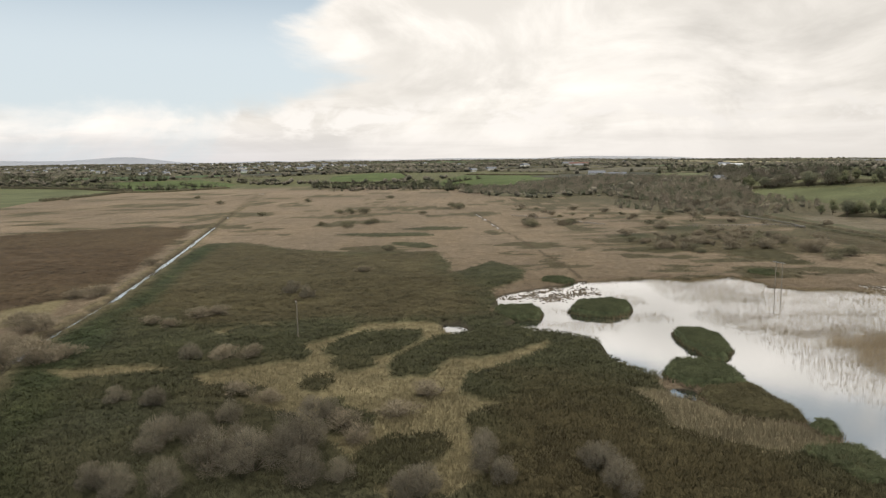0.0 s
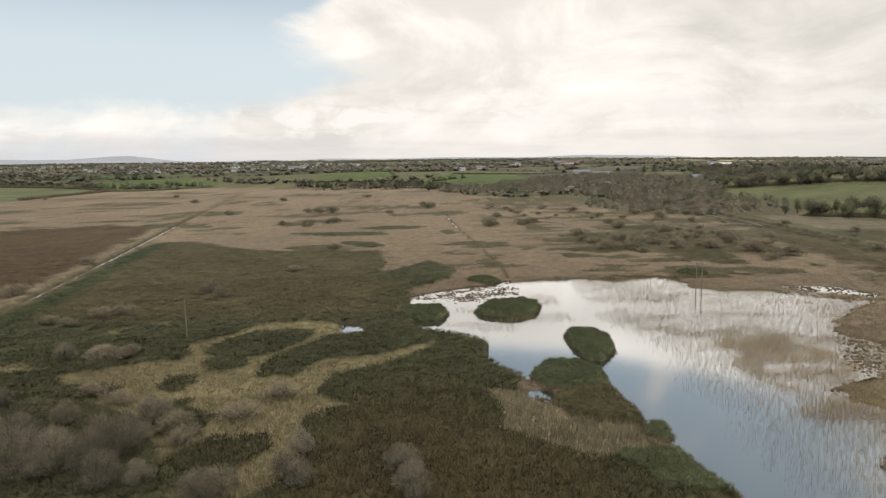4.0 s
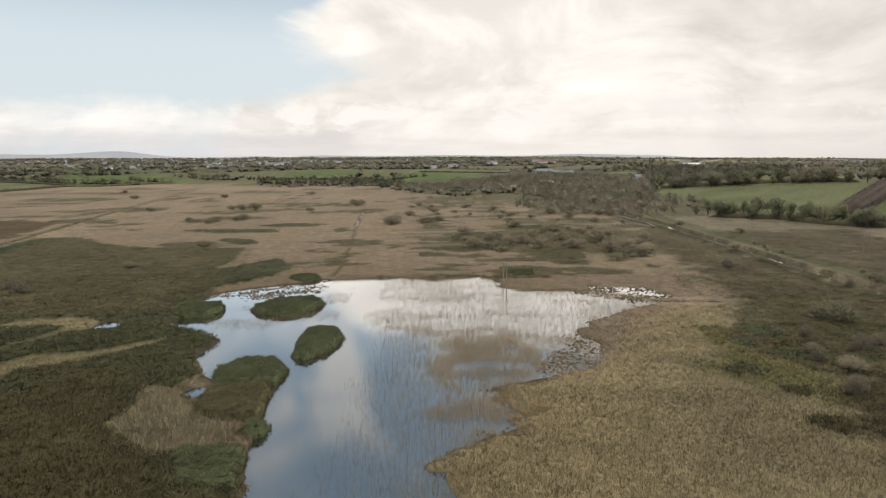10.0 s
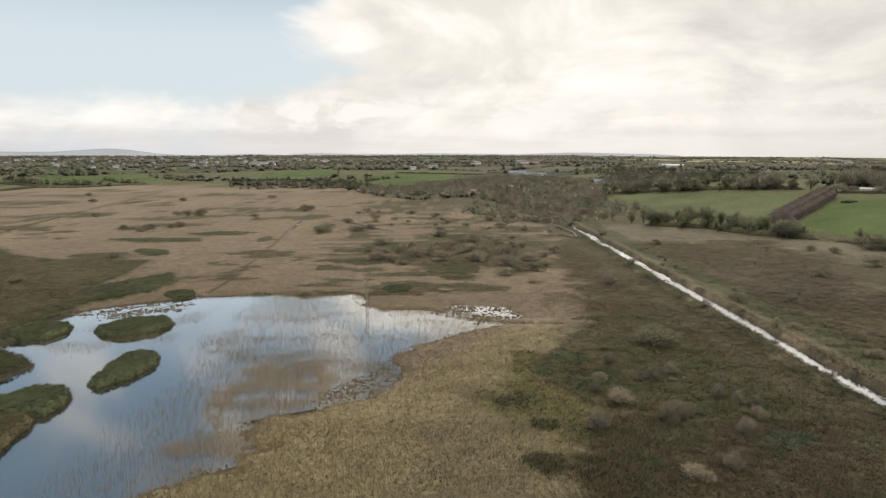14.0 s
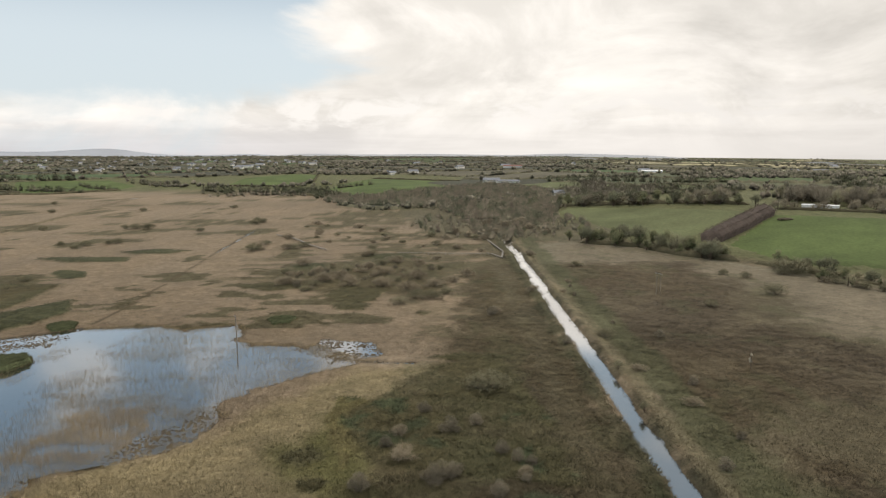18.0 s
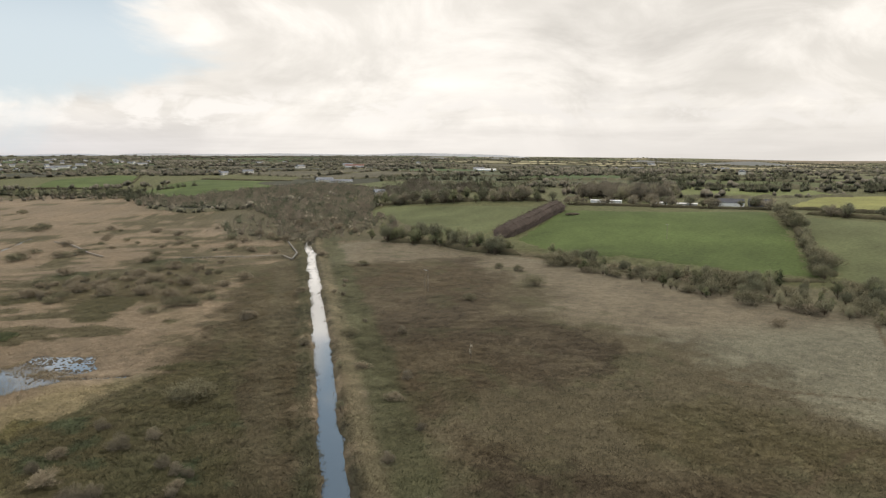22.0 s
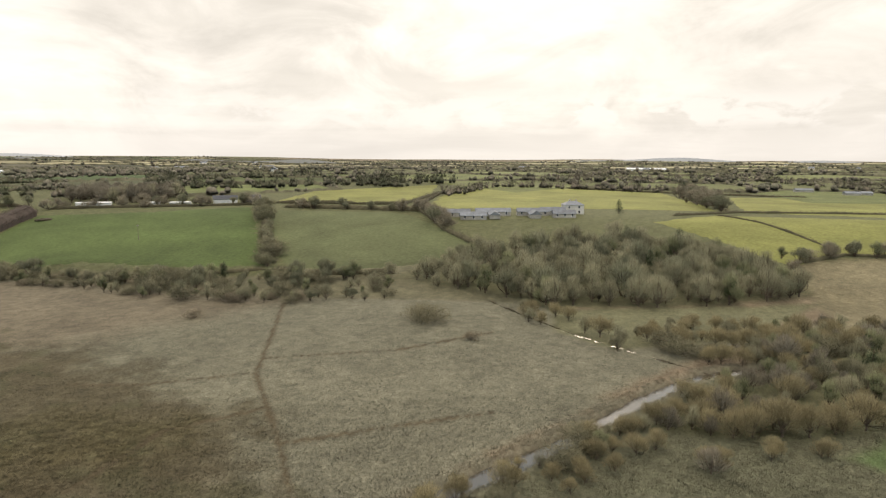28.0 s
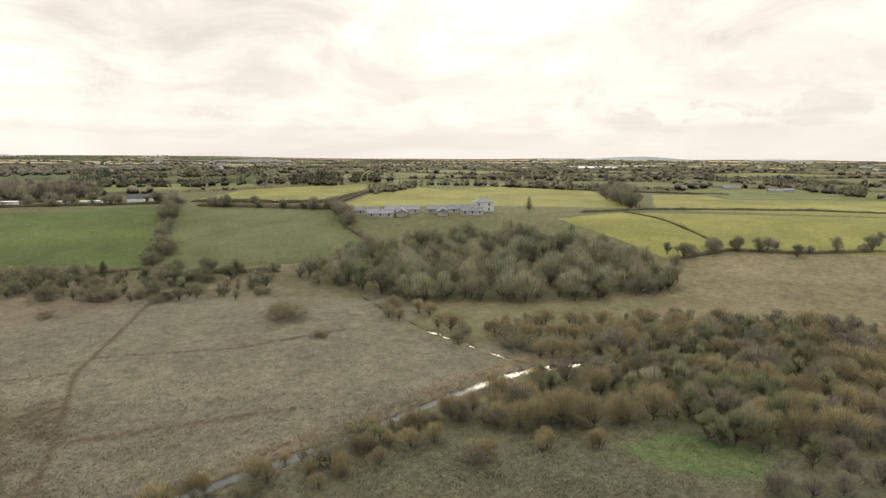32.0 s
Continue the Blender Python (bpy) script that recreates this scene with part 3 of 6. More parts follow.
def cover(x, y):
    """Colour, plant height, kind of plants and lift of the ground at each spot."""
    h = height(x, y)
    big, mid, fine = grain(x, y, 90, 1), grain(x, y, 22, 2), grain(x, y, 6, 4)
    colour = np.array(TAN) * (0.80 + 0.45 * big)[:, None] + np.array([0.03, 0.015, 0.0]) * (mid - 0.5)[:, None]
    tall, kind, lift = np.full(len(x), 0.9), np.zeros(len(x), int), np.zeros(len(x))
    wild = smooth((grain(x, y * 1.6, 34, 6) - 0.585) / 0.03) * (y > 215)
    wild = np.maximum(wild, smooth((grain(x, y * 1.6, 26, 12) - 0.60) / 0.03) * (y > 250) * (x > 80))
    wild = np.maximum(wild, 0.8 * smooth((grain(x * 0.6, y * 1.7, 15, 16) - 0.52) / 0.05) * smooth((y - 270) / 40) * smooth((x - 40) / 60))
    colour = colour * (1 - wild)[:, None] + np.array((0.108, 0.088, 0.052)) * wild[:, None]
    kind[wild > 0.5] = 1
    farm = smooth((h - 0.6) / 1.5) * smooth((np.hypot(x, y) - 380) / 60)
    colour = colour * (1 - farm)[:, None] + np.array((0.115, 0.11, 0.055)) * farm[:, None]
    for poly, tone, tallness, sort, raised, soft, wobble in ZONES:
        p = np.array(poly)
        near = (x > p[:, 0].min() - 20) & (x < p[:, 0].max() + 20) & (y > p[:, 1].min() - 20) & (y < p[:, 1].max() + 20)
        if not near.any():
            continue
        u, v = x[near], y[near]
        d = inside(poly, u, v) + wobble * (0.65 * (mid[near] - 0.5) + 0.5 * (fine[near] - 0.5))
        w = smooth(0.5 - d / soft)
        tone = np.array(tone) * (0.8 + 0.4 * mid[near])[:, None]
        if sort == 1:
            tone = tone + (np.array((0.110, 0.078, 0.042)) - tone) * (0.35 * smooth((big[near] - 0.42) / 0.2))[:, None]
        colour[near] += (tone - colour[near]) * w[:, None]
        tall[near] += (tallness - tall[near]) * w
        lift[near] += (raised - lift[near]) * w
        kind[near] = np.where(w > 0.5, sort, kind[near])
    # straw and olive mottling of the rough ground east and west of the canal
    patchy = smooth((grain(x, y * 0.8, 13, 33) - 0.55) / 0.1) * (x > 160) * (h < 2) * (x < 325)
    colour += (np.array((0.165, 0.130, 0.085)) - colour) * (0.28 * patchy)[:, None]
    patchy = smooth((grain(x, y * 0.8, 11, 35) - 0.57) / 0.08) * (x > 160) * (h < 2) * (x < 325)
    colour += (np.array((0.080, 0.076, 0.040)) - colour) * (0.4 * patchy)[:, None]
    teal = smooth((grain(x, y, 9, 37) - 0.60) / 0.05) * (x > 150) * (x < 212) * (y < 150)
    colour += (np.array((0.040, 0.066, 0.036)) - colour) * (0.5 * teal)[:, None]
    # straw and olive banks beside the canals; the near-black strip paints the east bank's shaded edge
    for line, half, tone in ((LEFT_CANAL, 5.5, (0.16, 0.128, 0.075)), ([(a + 14.0, c) for a, c in CANAL], 7.0, (0.082, 0.080, 0.042)), ([(a + 6.8, c) for a, c in CANAL], 4.2, (0.158, 0.130, 0.082)), ([(a - 15.0, c) for a, c in CANAL], 5.0, (0.112, 0.090, 0.056)), ([(a + 3.0, c) for a, c in CANAL], 1.6, (0.035, 0.033, 0.022)), ([(a - 5.0, c) for a, c in CANAL], 3.4, (0.070, 0.066, 0.036)), (RIVER, 6.0, TUSSOCK)):
        d = along(line, x, y) + 6 * (fine - 0.5)
        w = smooth((half - d) / 3) * 0.75
        colour += (np.array(tone) * (0.75 + 0.5 * mid)[:, None] - colour) * w[:, None]
    for poly in SPECKLED:
        w = smooth(0.5 - inside(poly, x, y) / 3)
        tall *= 1 - 0.75 * w
        colour += (np.array((0.15, 0.115, 0.075)) - colour) * (0.7 * w)[:, None]
    tall *= 1 - 0.75 * smooth((7 - along(CHANNEL, x, y)) / 3)
    tall *= 1 - 0.6 * smooth((5.5 - along(LEFT_CANAL, x, y)) / 2)
    # beaten tracks through the tussocks
    for line in (TRACK, CROSS_A, CROSS_B, CROSS_C, CROSS_D, MID_TRACK):
        w = smooth((1.1 - along(line, x, y) + 1.8 * (fine - 0.5)) / 0.8) * 0.95
        colour += (np.array((0.090, 0.066, 0.040)) - colour) * w[:, None]
        tall *= 1 - 0.7 * w
    colour *= (0.82 + 0.36 * fine)[:, None]
    return np.clip(colour * np.array((0.95, 1.03, 1.01)), 0.01, 1), tall, kind, lift


TRACK = [(410, 178), (404, 171), (369, 130), (355, 114), (343, 91), (333, 72), (318, 46)]
CROSS_C, CROSS_D = [(343, 91), (320, 96), (296, 84)], [(355, 114), (330, 128), (318, 142)]
CROSS_A, CROSS_B = [(364, 123), (395, 100), (430, 90)], [(334, 72), (355, 61), (376, 49)]


def spread(low, high, step, end_low, end_high, growth=1.06):
    """Coordinates that are close together in the middle and open out."""
    out, inner, s = [], list(np.arange(low, high, step)), step
    lo, hi = low, high
    left, right = [], []
    while lo > end_low:
        s *= growth
        lo -= s
        left.append(lo)
    s = step
    while hi < end_high:
        right.append(hi)
        s *= growth
        hi += s
    return np.array(left[::-1] + inner + right)


def surface(x, y):
    """Height of the bare ground, with its ditches, banks and tussocks."""
    _, _, kind, lift = cover(x, y)
    d = banks(x, y)
    for line, near in ((CANAL, 3.0), (LEFT_CANAL, 2.0), (RIVER, 2.6)):
        a = along(line, x, y)
        lift = np.maximum(lift, (1.05 if near == 3.0 else 0.75) * smooth((a - near + 1) / 1.5) * smooth((near + 5.5 - a) / 4))
    base = height(x, y) + lift * smooth((d + 0.3) / 1.6) + 0.25 * (grain(x, y, 2.6, 8, 2) - 0.5) * (1 + 1.6 * (kind == 1)) * smooth(d / 2)
    return np.where(d < 1.2, base - 0.75 * smooth((0.9 - d) / 1.8), base)


def build_ground():
    gx, gy = spread(-140, 490, 1.4, -4950, 4950), spread(-75, 330, 1.4, -4950, 4950)
    X, Y = np.meshgrid(gx, gy)
    x, y = X.ravel(), Y.ravel()
    tints = np.zeros((len(x), 3))
    z = np.zeros(len(x))
    for i in range(0, len(x), 60000):
        s = slice(i, i + 60000)
        tints[s] = cover(x[s], y[s])[0]
        z[s] = surface(x[s], y[s])
        wet = smooth((np.where(x[s] < 62, 1.3, 0.25) - banks(x[s], y[s])) / 1.4)
        tints[s] += (np.array(MUD) - tints[s]) * wet[:, None]
    nx, ny = len(gx), len(gy)
    a = (np.arange(ny - 1)[:, None] * nx + np.arange(nx - 1)[None, :]).ravel()
    me = soup("ground", np.stack([x, y, z], 1), np.stack([a, a + 1, a + nx + 1, a + nx], 1), tints, 4)
    me.polygons.foreach_set("use_smooth", np.ones(len(me.polygons), bool))
    tagged(part("ground", me, GROUND), "tan reed marsh and dark sedge ground with wet hollows", "ground", kind="structure")


build_ground()


# ---- water ----
def ribbon(name, line, half, z, label, mat=None):
    """A strip of water along a line, a little wider than the channel that holds it."""
    bm = bmesh.new()
    rows = []
    for i, p in enumerate(line):
        a, b = Vector(line[max(i - 1, 0)]), Vector(line[min(i + 1, len(line) - 1)])
        n = (b - a).normalized()
        n = Vector((-n.y, n.x))
        rows.append([bm.verts.new((*(Vector(p) + n * s), z)) for s in (half, -half)])
    for (a, b), (c, d) in zip(rows, rows[1:]):
        bm.faces.new((a, b, d, c))
    bmesh.ops.recalc_face_normals(bm, faces=bm.faces)
    if bm.faces[:][0].normal.z < 0:
        bmesh.ops.reverse_faces(bm, faces=bm.faces[:])
    tagged(part(name, bm, mat or WATER), label, "water", kind="structure")


def build_pond():
    bm = bmesh.new()
    p = [Vector(v) for v in POND]
    bm.faces.new([bm.verts.new((v.x, v.y, -0.3)) for v in p])
    bm.faces.ensure_lookup_table()
    bm.normal_update()
    if bm.faces[0].normal.z < 0:
        bmesh.ops.reverse_faces(bm, faces=bm.faces[:])
    bmesh.ops.inset_region(bm, faces=bm.faces[:], thickness=6.0, use_outset=True, use_even_offset=False)
    bmesh.ops.triangulate(bm, faces=bm.faces[:])
    tagged(part("pond_water", bm, WATER), "still shallow pond reflecting blue sky and clouds", "water", kind="structure")


build_pond()
for pool in POOLS + SPECKLED:
    bm = bmesh.new()
    mid = np.mean(pool, 0)
    face = bm.faces.new([bm.verts.new((mid[0] + (a - mid[0]) * 1.25, mid[1] + (b - mid[1]) * 1.25, -0.31 - 0.004 * mid[0] / 100)) for a, b in pool])
    bm.normal_update()
    if face.normal.z < 0:
        bmesh.ops.reverse_faces(bm, faces=bm.faces[:])
    tagged(part("pool_water", bm, WATER), "small still pool between the sedge", "water", kind="structure")
ribbon("canal_water", CANAL, 5.0, -0.32, "straight still drainage canal reflecting bright sky")
ribbon("left_canal_water", LEFT_CANAL, 3.6, -0.33, "narrow straight drainage ditch with still water")
ribbon("river_water", RIVER, 5.0, -0.34, "slow murky river bending beside bare willows", MURKY)
ribbon("ditch_water", DITCH, 2.0, -0.35, "narrow wet field ditch", MURKY)
ribbon("channel_water", CHANNEL, 1.8, -0.37, "narrow channel leaving the pond")
ribbon("mid_ditch_water", MID_DITCH, 2.2, -0.36, "narrow reed ditch running into the pond", MURKY)


# ---- plant cover ----
def tufts(x, y, z, tall, wide, tints, blades, width, lean, rng):
    """Clumps of blades: for each spot a handful of bent, tapering leaves."""
    n = len(x)
    turn = rng.rand(n, blades) * math.tau
    off = rng.rand(n, blades) ** 0.5 * wide[:, None] * 0.5
    bx, by = x[:, None] + np.cos(turn) * off, y[:, None] + np.sin(turn) * off
    side = turn + math.pi / 2 + rng.normal(0, 0.6, (n, blades))
    tip = tall[:, None] * (0.6 + 0.55 * rng.rand(n, blades))
    out = wide[:, None] * lean * (0.4 + rng.rand(n, blades))
    w = width * (0.7 + 0.6 * rng.rand(n, blades)) * np.clip(wide[:, None], 0.5, 3)
    v = np.empty((n, blades, 3, 3), np.float32)
    for i, s in ((0, -1), (1, 1)):
        v[:, :, i, 0], v[:, :, i, 1] = bx + np.cos(side) * w * s, by + np.sin(side) * w * s
        v[:, :, i, 2] = z[:, None] - 0.05
    v[:, :, 2, 0], v[:, :, 2, 1], v[:, :, 2, 2] = bx + np.cos(turn) * out, by + np.sin(turn) * out, z[:, None] + tip
    shade = (0.90 + 0.2 * rng.rand(n, blades))[:, :, None, None]
    t = tints[:, None, None, :] * shade * np.ones((1, 1, 3, 1))
    t *= 0.84
    t[:, :, 2] *= 1.08
    return v.reshape(-1, 3), np.clip(t.reshape(-1, 3), 0.01, 0.8)


BASELINE = [(0, 0), (220, -5), (285, -65)]


def scatter(step, near, far, rng):
    """Jittered spots whose distance from the long line of the marsh's south side lies between near and far."""
    gx, gy = np.meshgrid(np.arange(-640, 980, step), np.arange(-75, 900, step))
    x, y = (gx + (rng.rand(*gx.shape) - 0.5) * step).ravel(), (gy + (rng.rand(*gy.shape) - 0.5) * step).ravel()
    d = along(BASELINE, x, y)
    keep = (d > near) & (d <= far) & (x > -0.72 * np.abs(y) - 30) & ((y > 20) | (x > 285) | (d < 66)) & (x < 960)
    return x[keep], y[keep]


def build_plants():
    rng = np.random.RandomState(11)
    heap = {0: [], 1: [], 2: []}
    for step, near, far in ((2.0, 0, 66), (0.5, 66, 112), (0.68, 112, 155), (0.95, 155, 225), (1.45, 225, 330), (2.4, 330, 480), (4.2, 480, 900)):
        x, y = scatter(step, near, far, rng)
        tints, tall, kind, _ = cover(x, y)
        d = banks(x, y)
        h = height(x, y)
        z = surface(x, y)
        wide = np.full(len(x), step) * 1.25
        tall = tall * np.interp(along(BASELINE, x, y), (90, 200, 320), (1.0, 0.55, 0.2))
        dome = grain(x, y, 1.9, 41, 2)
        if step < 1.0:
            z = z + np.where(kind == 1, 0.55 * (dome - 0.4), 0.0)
        # sedge tint follows the dome noise: paler on the tops, darker in the hollows
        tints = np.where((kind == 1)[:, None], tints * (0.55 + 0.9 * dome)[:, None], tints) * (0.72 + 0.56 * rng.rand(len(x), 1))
        tints = np.where((kind == 2)[:, None], tints * (0.60 + 0.8 * grain(x, y, 1.5, 43, 2))[:, None], tints)
        for k_ in (0, 1, 2):
            m = (kind == k_) & (d > np.where(x < 62, 0.4, -0.5)) & (h < 3.0) & (rng.rand(len(x)) < 0.9 * np.clip((900 - y) / 250, 0, 1))
            n = m.sum()
            if not n:
                continue
            if k_ == 0:
                parts = tufts(x[m], y[m], z[m], 0.75 * tall[m] * (0.7 + 0.5 * rng.rand(n)), wide[m], tints[m], 8, 0.075, 0.62, rng)
            elif k_ == 1:
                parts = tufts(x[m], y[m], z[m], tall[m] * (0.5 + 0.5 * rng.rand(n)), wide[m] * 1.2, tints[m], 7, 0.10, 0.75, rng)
            else:
                parts = tufts(x[m], y[m], z[m], tall[m] * (0.5 + 0.7 * rng.rand(n)), wide[m], tints[m], 6, 0.092, 0.6, rng)
            heap[k_].append(parts)
    # reeds that stand in the shallow water: thin veils, and denser beds towards the east shore
    x, y = scatter(0.25, 60, 245, rng)
    edge = inside(POND, x, y)
    m = edge < 5
    x, y, edge = x[m], y[m], edge[m]
    veil_ = smooth((grain(x * 0.55, y, 9, 22) - 0.44) / 0.16) * smooth((grain(x, y, 34, 29) - 0.34) / 0.2)
    odds = (0.10 + 0.30 * smooth((x - 66) / 26) + 0.60 * veil_) * smooth((x - 63 - 9 * grain(x, y, 14, 3)) / 9) * np.interp(y, (140, 175), (1.0, 0.40))
    odds = np.maximum(odds, 0.20 * veil_ * (x < 62) * (y > 150))
    odds = np.maximum(odds, 0.85 * smooth(1 + edge / 9) * (x > 84) * (0.25 + 0.75 * smooth((grain(x, y, 7, 27) - 0.40) / 0.2)) * np.interp(y, (140, 175), (1.0, 0.45)))
    odds = np.maximum(odds, 0.9 * smooth((edge + 5.5 - 4 * grain(x, y, 8, 28)) / 3) * (y > 168) * (x > 52))
    thick = np.zeros(len(x))
    for bed in REED_BEDS:
        thick = np.maximum(thick, smooth(0.5 - (inside(bed, x, y) + 7 * (grain(x, y, 6, 25) - 0.5)) / 5))
    thick *= 0.35 + 0.65 * smooth((grain(x * 0.7, y, 5, 26) - 0.36) / 0.22)
    odds = np.maximum(odds, thick)
    m = (rng.rand(len(x)) < odds) & (banks(x, y) < 0.6)
    x, y, thick = x[m], y[m], thick[m]
    n = len(x)
    tint = (np.array((0.43, 0.338, 0.195)) + np.array((0.10, 0.055, 0.010)) * thick[:, None]) * (0.75 + 0.5 * rng.rand(n, 1))
    heap[0].append(tufts(x, y, np.full(n, -0.35), 0.70 + 0.5 * rng.rand(n) + 0.4 * thick, np.full(n, 0.5), tint, 4, 0.014, 0.16, rng))
    for k_, name, label in ((0, "reeds", "dry straw-coloured reeds covering the wet marsh"), (1, "sedge", "dark green and brown sedge tussocks on wet ground"), (2, "rough_grass", "bleached tussocky grass on rough grazing marsh")):
        v = np.concatenate([p[0] for p in heap[k_]])
        t = np.concatenate([p[1] for p in heap[k_]])
        me = soup(name, v, np.arange(len(v)).reshape(-1, 3), t)
        tagged(part(name, me, TUFT), label, "plants", kind="stuff")


build_plants()


def build_hummocks():
    """Low mud and grass lumps that break the shallow water along the shores."""
    rng = np.random.RandomState(53)
    gx, gy = np.meshgrid(np.arange(10, 178, 0.62), np.arange(85, 240, 0.62))
    x, y = (gx + (rng.rand(*gx.shape) - 0.5) * 0.6).ravel(), (gy + (rng.rand(*gy.shape) - 0.5) * 0.6).ravel()
    d = banks(x, y)
    keep = (d < 0.5) & (along(CANAL, x, y) > 20)
    x, y, d = x[keep], y[keep], d[keep]
    odds = 0.55 * smooth((d + 2.2) / 2.5) * (x > 92)
    for poly in SPECKLED:
        w = smooth(0.5 - (inside(poly, x, y) + 5 * (grain(x, y, 7, 3) - 0.5)) / 5)
        odds = np.maximum(odds, w * (0.25 + 0.75 * smooth((grain(x, y, 5.0, 57, 2) - 0.42) / 0.14)))
    keep = rng.rand(len(x)) < odds * 0.8
    x, y = x[keep], y[keep]
    n, sides = len(x), 6
    turn = rng.rand(n, 1) * 6.28 + np.arange(sides) * math.tau / sides
    r = (0.22 + 0.30 * rng.rand(n, 1)) * (0.7 + 0.6 * rng.rand(n, sides))
    top = 0.04 + 0.20 * rng.rand(n) ** 2
    v = np.empty((n, sides * 2 + 1, 3))
    for i, (f, z) in enumerate(((1.0, -0.42), (0.72, None))):
        v[:, i * sides:(i + 1) * sides, 0] = x[:, None] + np.cos(turn) * r * f
        v[:, i * sides:(i + 1) * sides, 1] = y[:, None] + np.sin(turn) * r * f
        v[:, i * sides:(i + 1) * sides, 2] = -0.42 if i == 0 else (-0.30 + 0.6 * top)[:, None]
    v[:, -1] = np.stack([x, y, -0.28 + top], 1)
    f = []
    for j in range(sides):
        q = (j + 1) % sides
        f += [(j, q, sides + q), (j, sides + q, sides + j), (sides + j, sides + q, 2 * sides)]
    f = (np.arange(n)[:, None, None] * (2 * sides + 1) + np.array(f)[None]).reshape(-1, 3)
    tint = np.array((0.105, 0.085, 0.058)) * (0.6 + 0.8 * rng.rand(n, 1))
    me = soup("mud_hummocks", v.reshape(-1, 3), f, np.repeat(tint, 2 * sides + 1, 0))
    tagged(part("mud_hummocks", me, TUFT), "brown mud and grass hummocks in shallow water", "hummocks", kind="stuff")


build_hummocks()


def island(outline, tone, seed, top=1.1):
    """A raised sedge mound with steep sides, and the leaves that grow on it."""
    rng = np.random.RandomState(seed)
    p = np.array(outline, float)
    mid = p.mean(0)
    thing = new("sedge_island")
    thing.location = (*mid, 0)
    lo, hi = p.min(0) - 2, p.max(0) + 2
    gx, gy = np.arange(lo[0], hi[0], 0.5), np.arange(lo[1], hi[1], 0.5)
    X, Y = np.meshgrid(gx, gy)
    x, y = X.ravel(), Y.ravel()
    rim = lambda a, b: inside(outline, a, b) + 1.6 * (grain(a, b, 5, 3) - 0.5)
    sx, sy = np.meshgrid(np.arange(lo[0], hi[0], 1.7), np.arange(lo[1], hi[1], 1.7))
    seeds = np.column_stack([(sx + rng.uniform(-0.6, 0.6, sx.shape)).ravel(), (sy + rng.uniform(-0.6, 0.6, sx.shape)).ravel()])
    girth = rng.uniform(0.9, 1.35, len(seeds))

    def cushion(a, b):
        d = np.hypot(a[:, None] - seeds[:, 0], b[:, None] - seeds[:, 1]) / girth
        return np.clip(1 - d * d, 0, 1).max(1)

    def dome(a, b):
        inner = smooth((0.4 - rim(a, b)) / 1.5)
        return -0.7 + (0.7 + top) * inner + 0.40 * (cushion(a, b) - 0.5) * inner
    z = dome(x, y)
    nx, ny = len(gx), len(gy)
    a = (np.arange(ny - 1)[:, None] * nx + np.arange(nx - 1)[None, :]).ravel()
    quads = np.stack([a, a + 1, a + nx + 1, a + nx], 1)
    quads = quads[(z[quads] > -0.65).any(1)]
    tint = np.array(tone) * (0.75 + 0.5 * grain(x, y, 4, 7))[:, None]
    me = soup("mound", np.stack([x - mid[0], y - mid[1], z], 1), quads, tint, 4)
    part("mound", me, GROUND, thing)
    gx, gy = np.meshgrid(np.arange(lo[0], hi[0], 0.36), np.arange(lo[1], hi[1], 0.36))
    x, y = (gx + (rng.rand(*gx.shape) - 0.5) * 0.4).ravel(), (gy + (rng.rand(*gy.shape) - 0.5) * 0.4).ravel()
    m = rim(x, y) < 0.3
    x, y = x[m], y[m]
    n = len(x)
    lively = (0.7 + 0.7 * grain(x, y, 3, 9))[:, None]
    v, t = tufts(x - mid[0], y - mid[1], dome(x, y), 0.20 + 0.22 * rng.rand(n), np.full(n, 0.6), np.array(tone) * lively, 8, 0.085, 0.75, rng)
    part("leaves", soup("leaves", v, np.arange(len(v)).reshape(-1, 3), t), TUFT, thing, "arching dark green sedge leaves")
    edge = np.abs(rim(x, y)) < 0.6
    ex, ey = x[edge], y[edge]
    n = len(ex)
    v, t = tufts(ex - mid[0], ey - mid[1], np.full(n, -0.35), 0.7 + 0.4 * rng.rand(n), np.full(n, 0.4), np.tile(np.array((0.20, 0.155, 0.085)), (n, 1)), 4, 0.06, 0.4, rng)
    part("fringe", soup("fringe", v, np.arange(len(v)).reshape(-1, 3), t), TUFT, thing, "dead straw fringe at the waterline")
    return tagged(thing, "raised dark green sedge island in the shallow pond", "island", "sedge islands")


for i, outline in enumerate(ISLANDS):
    island(outline, (0.100, 0.091, 0.048) if i == 3 else (0.088, 0.102, 0.052), 40 + i, 0.7 if i in (4, 5) else 1.3)


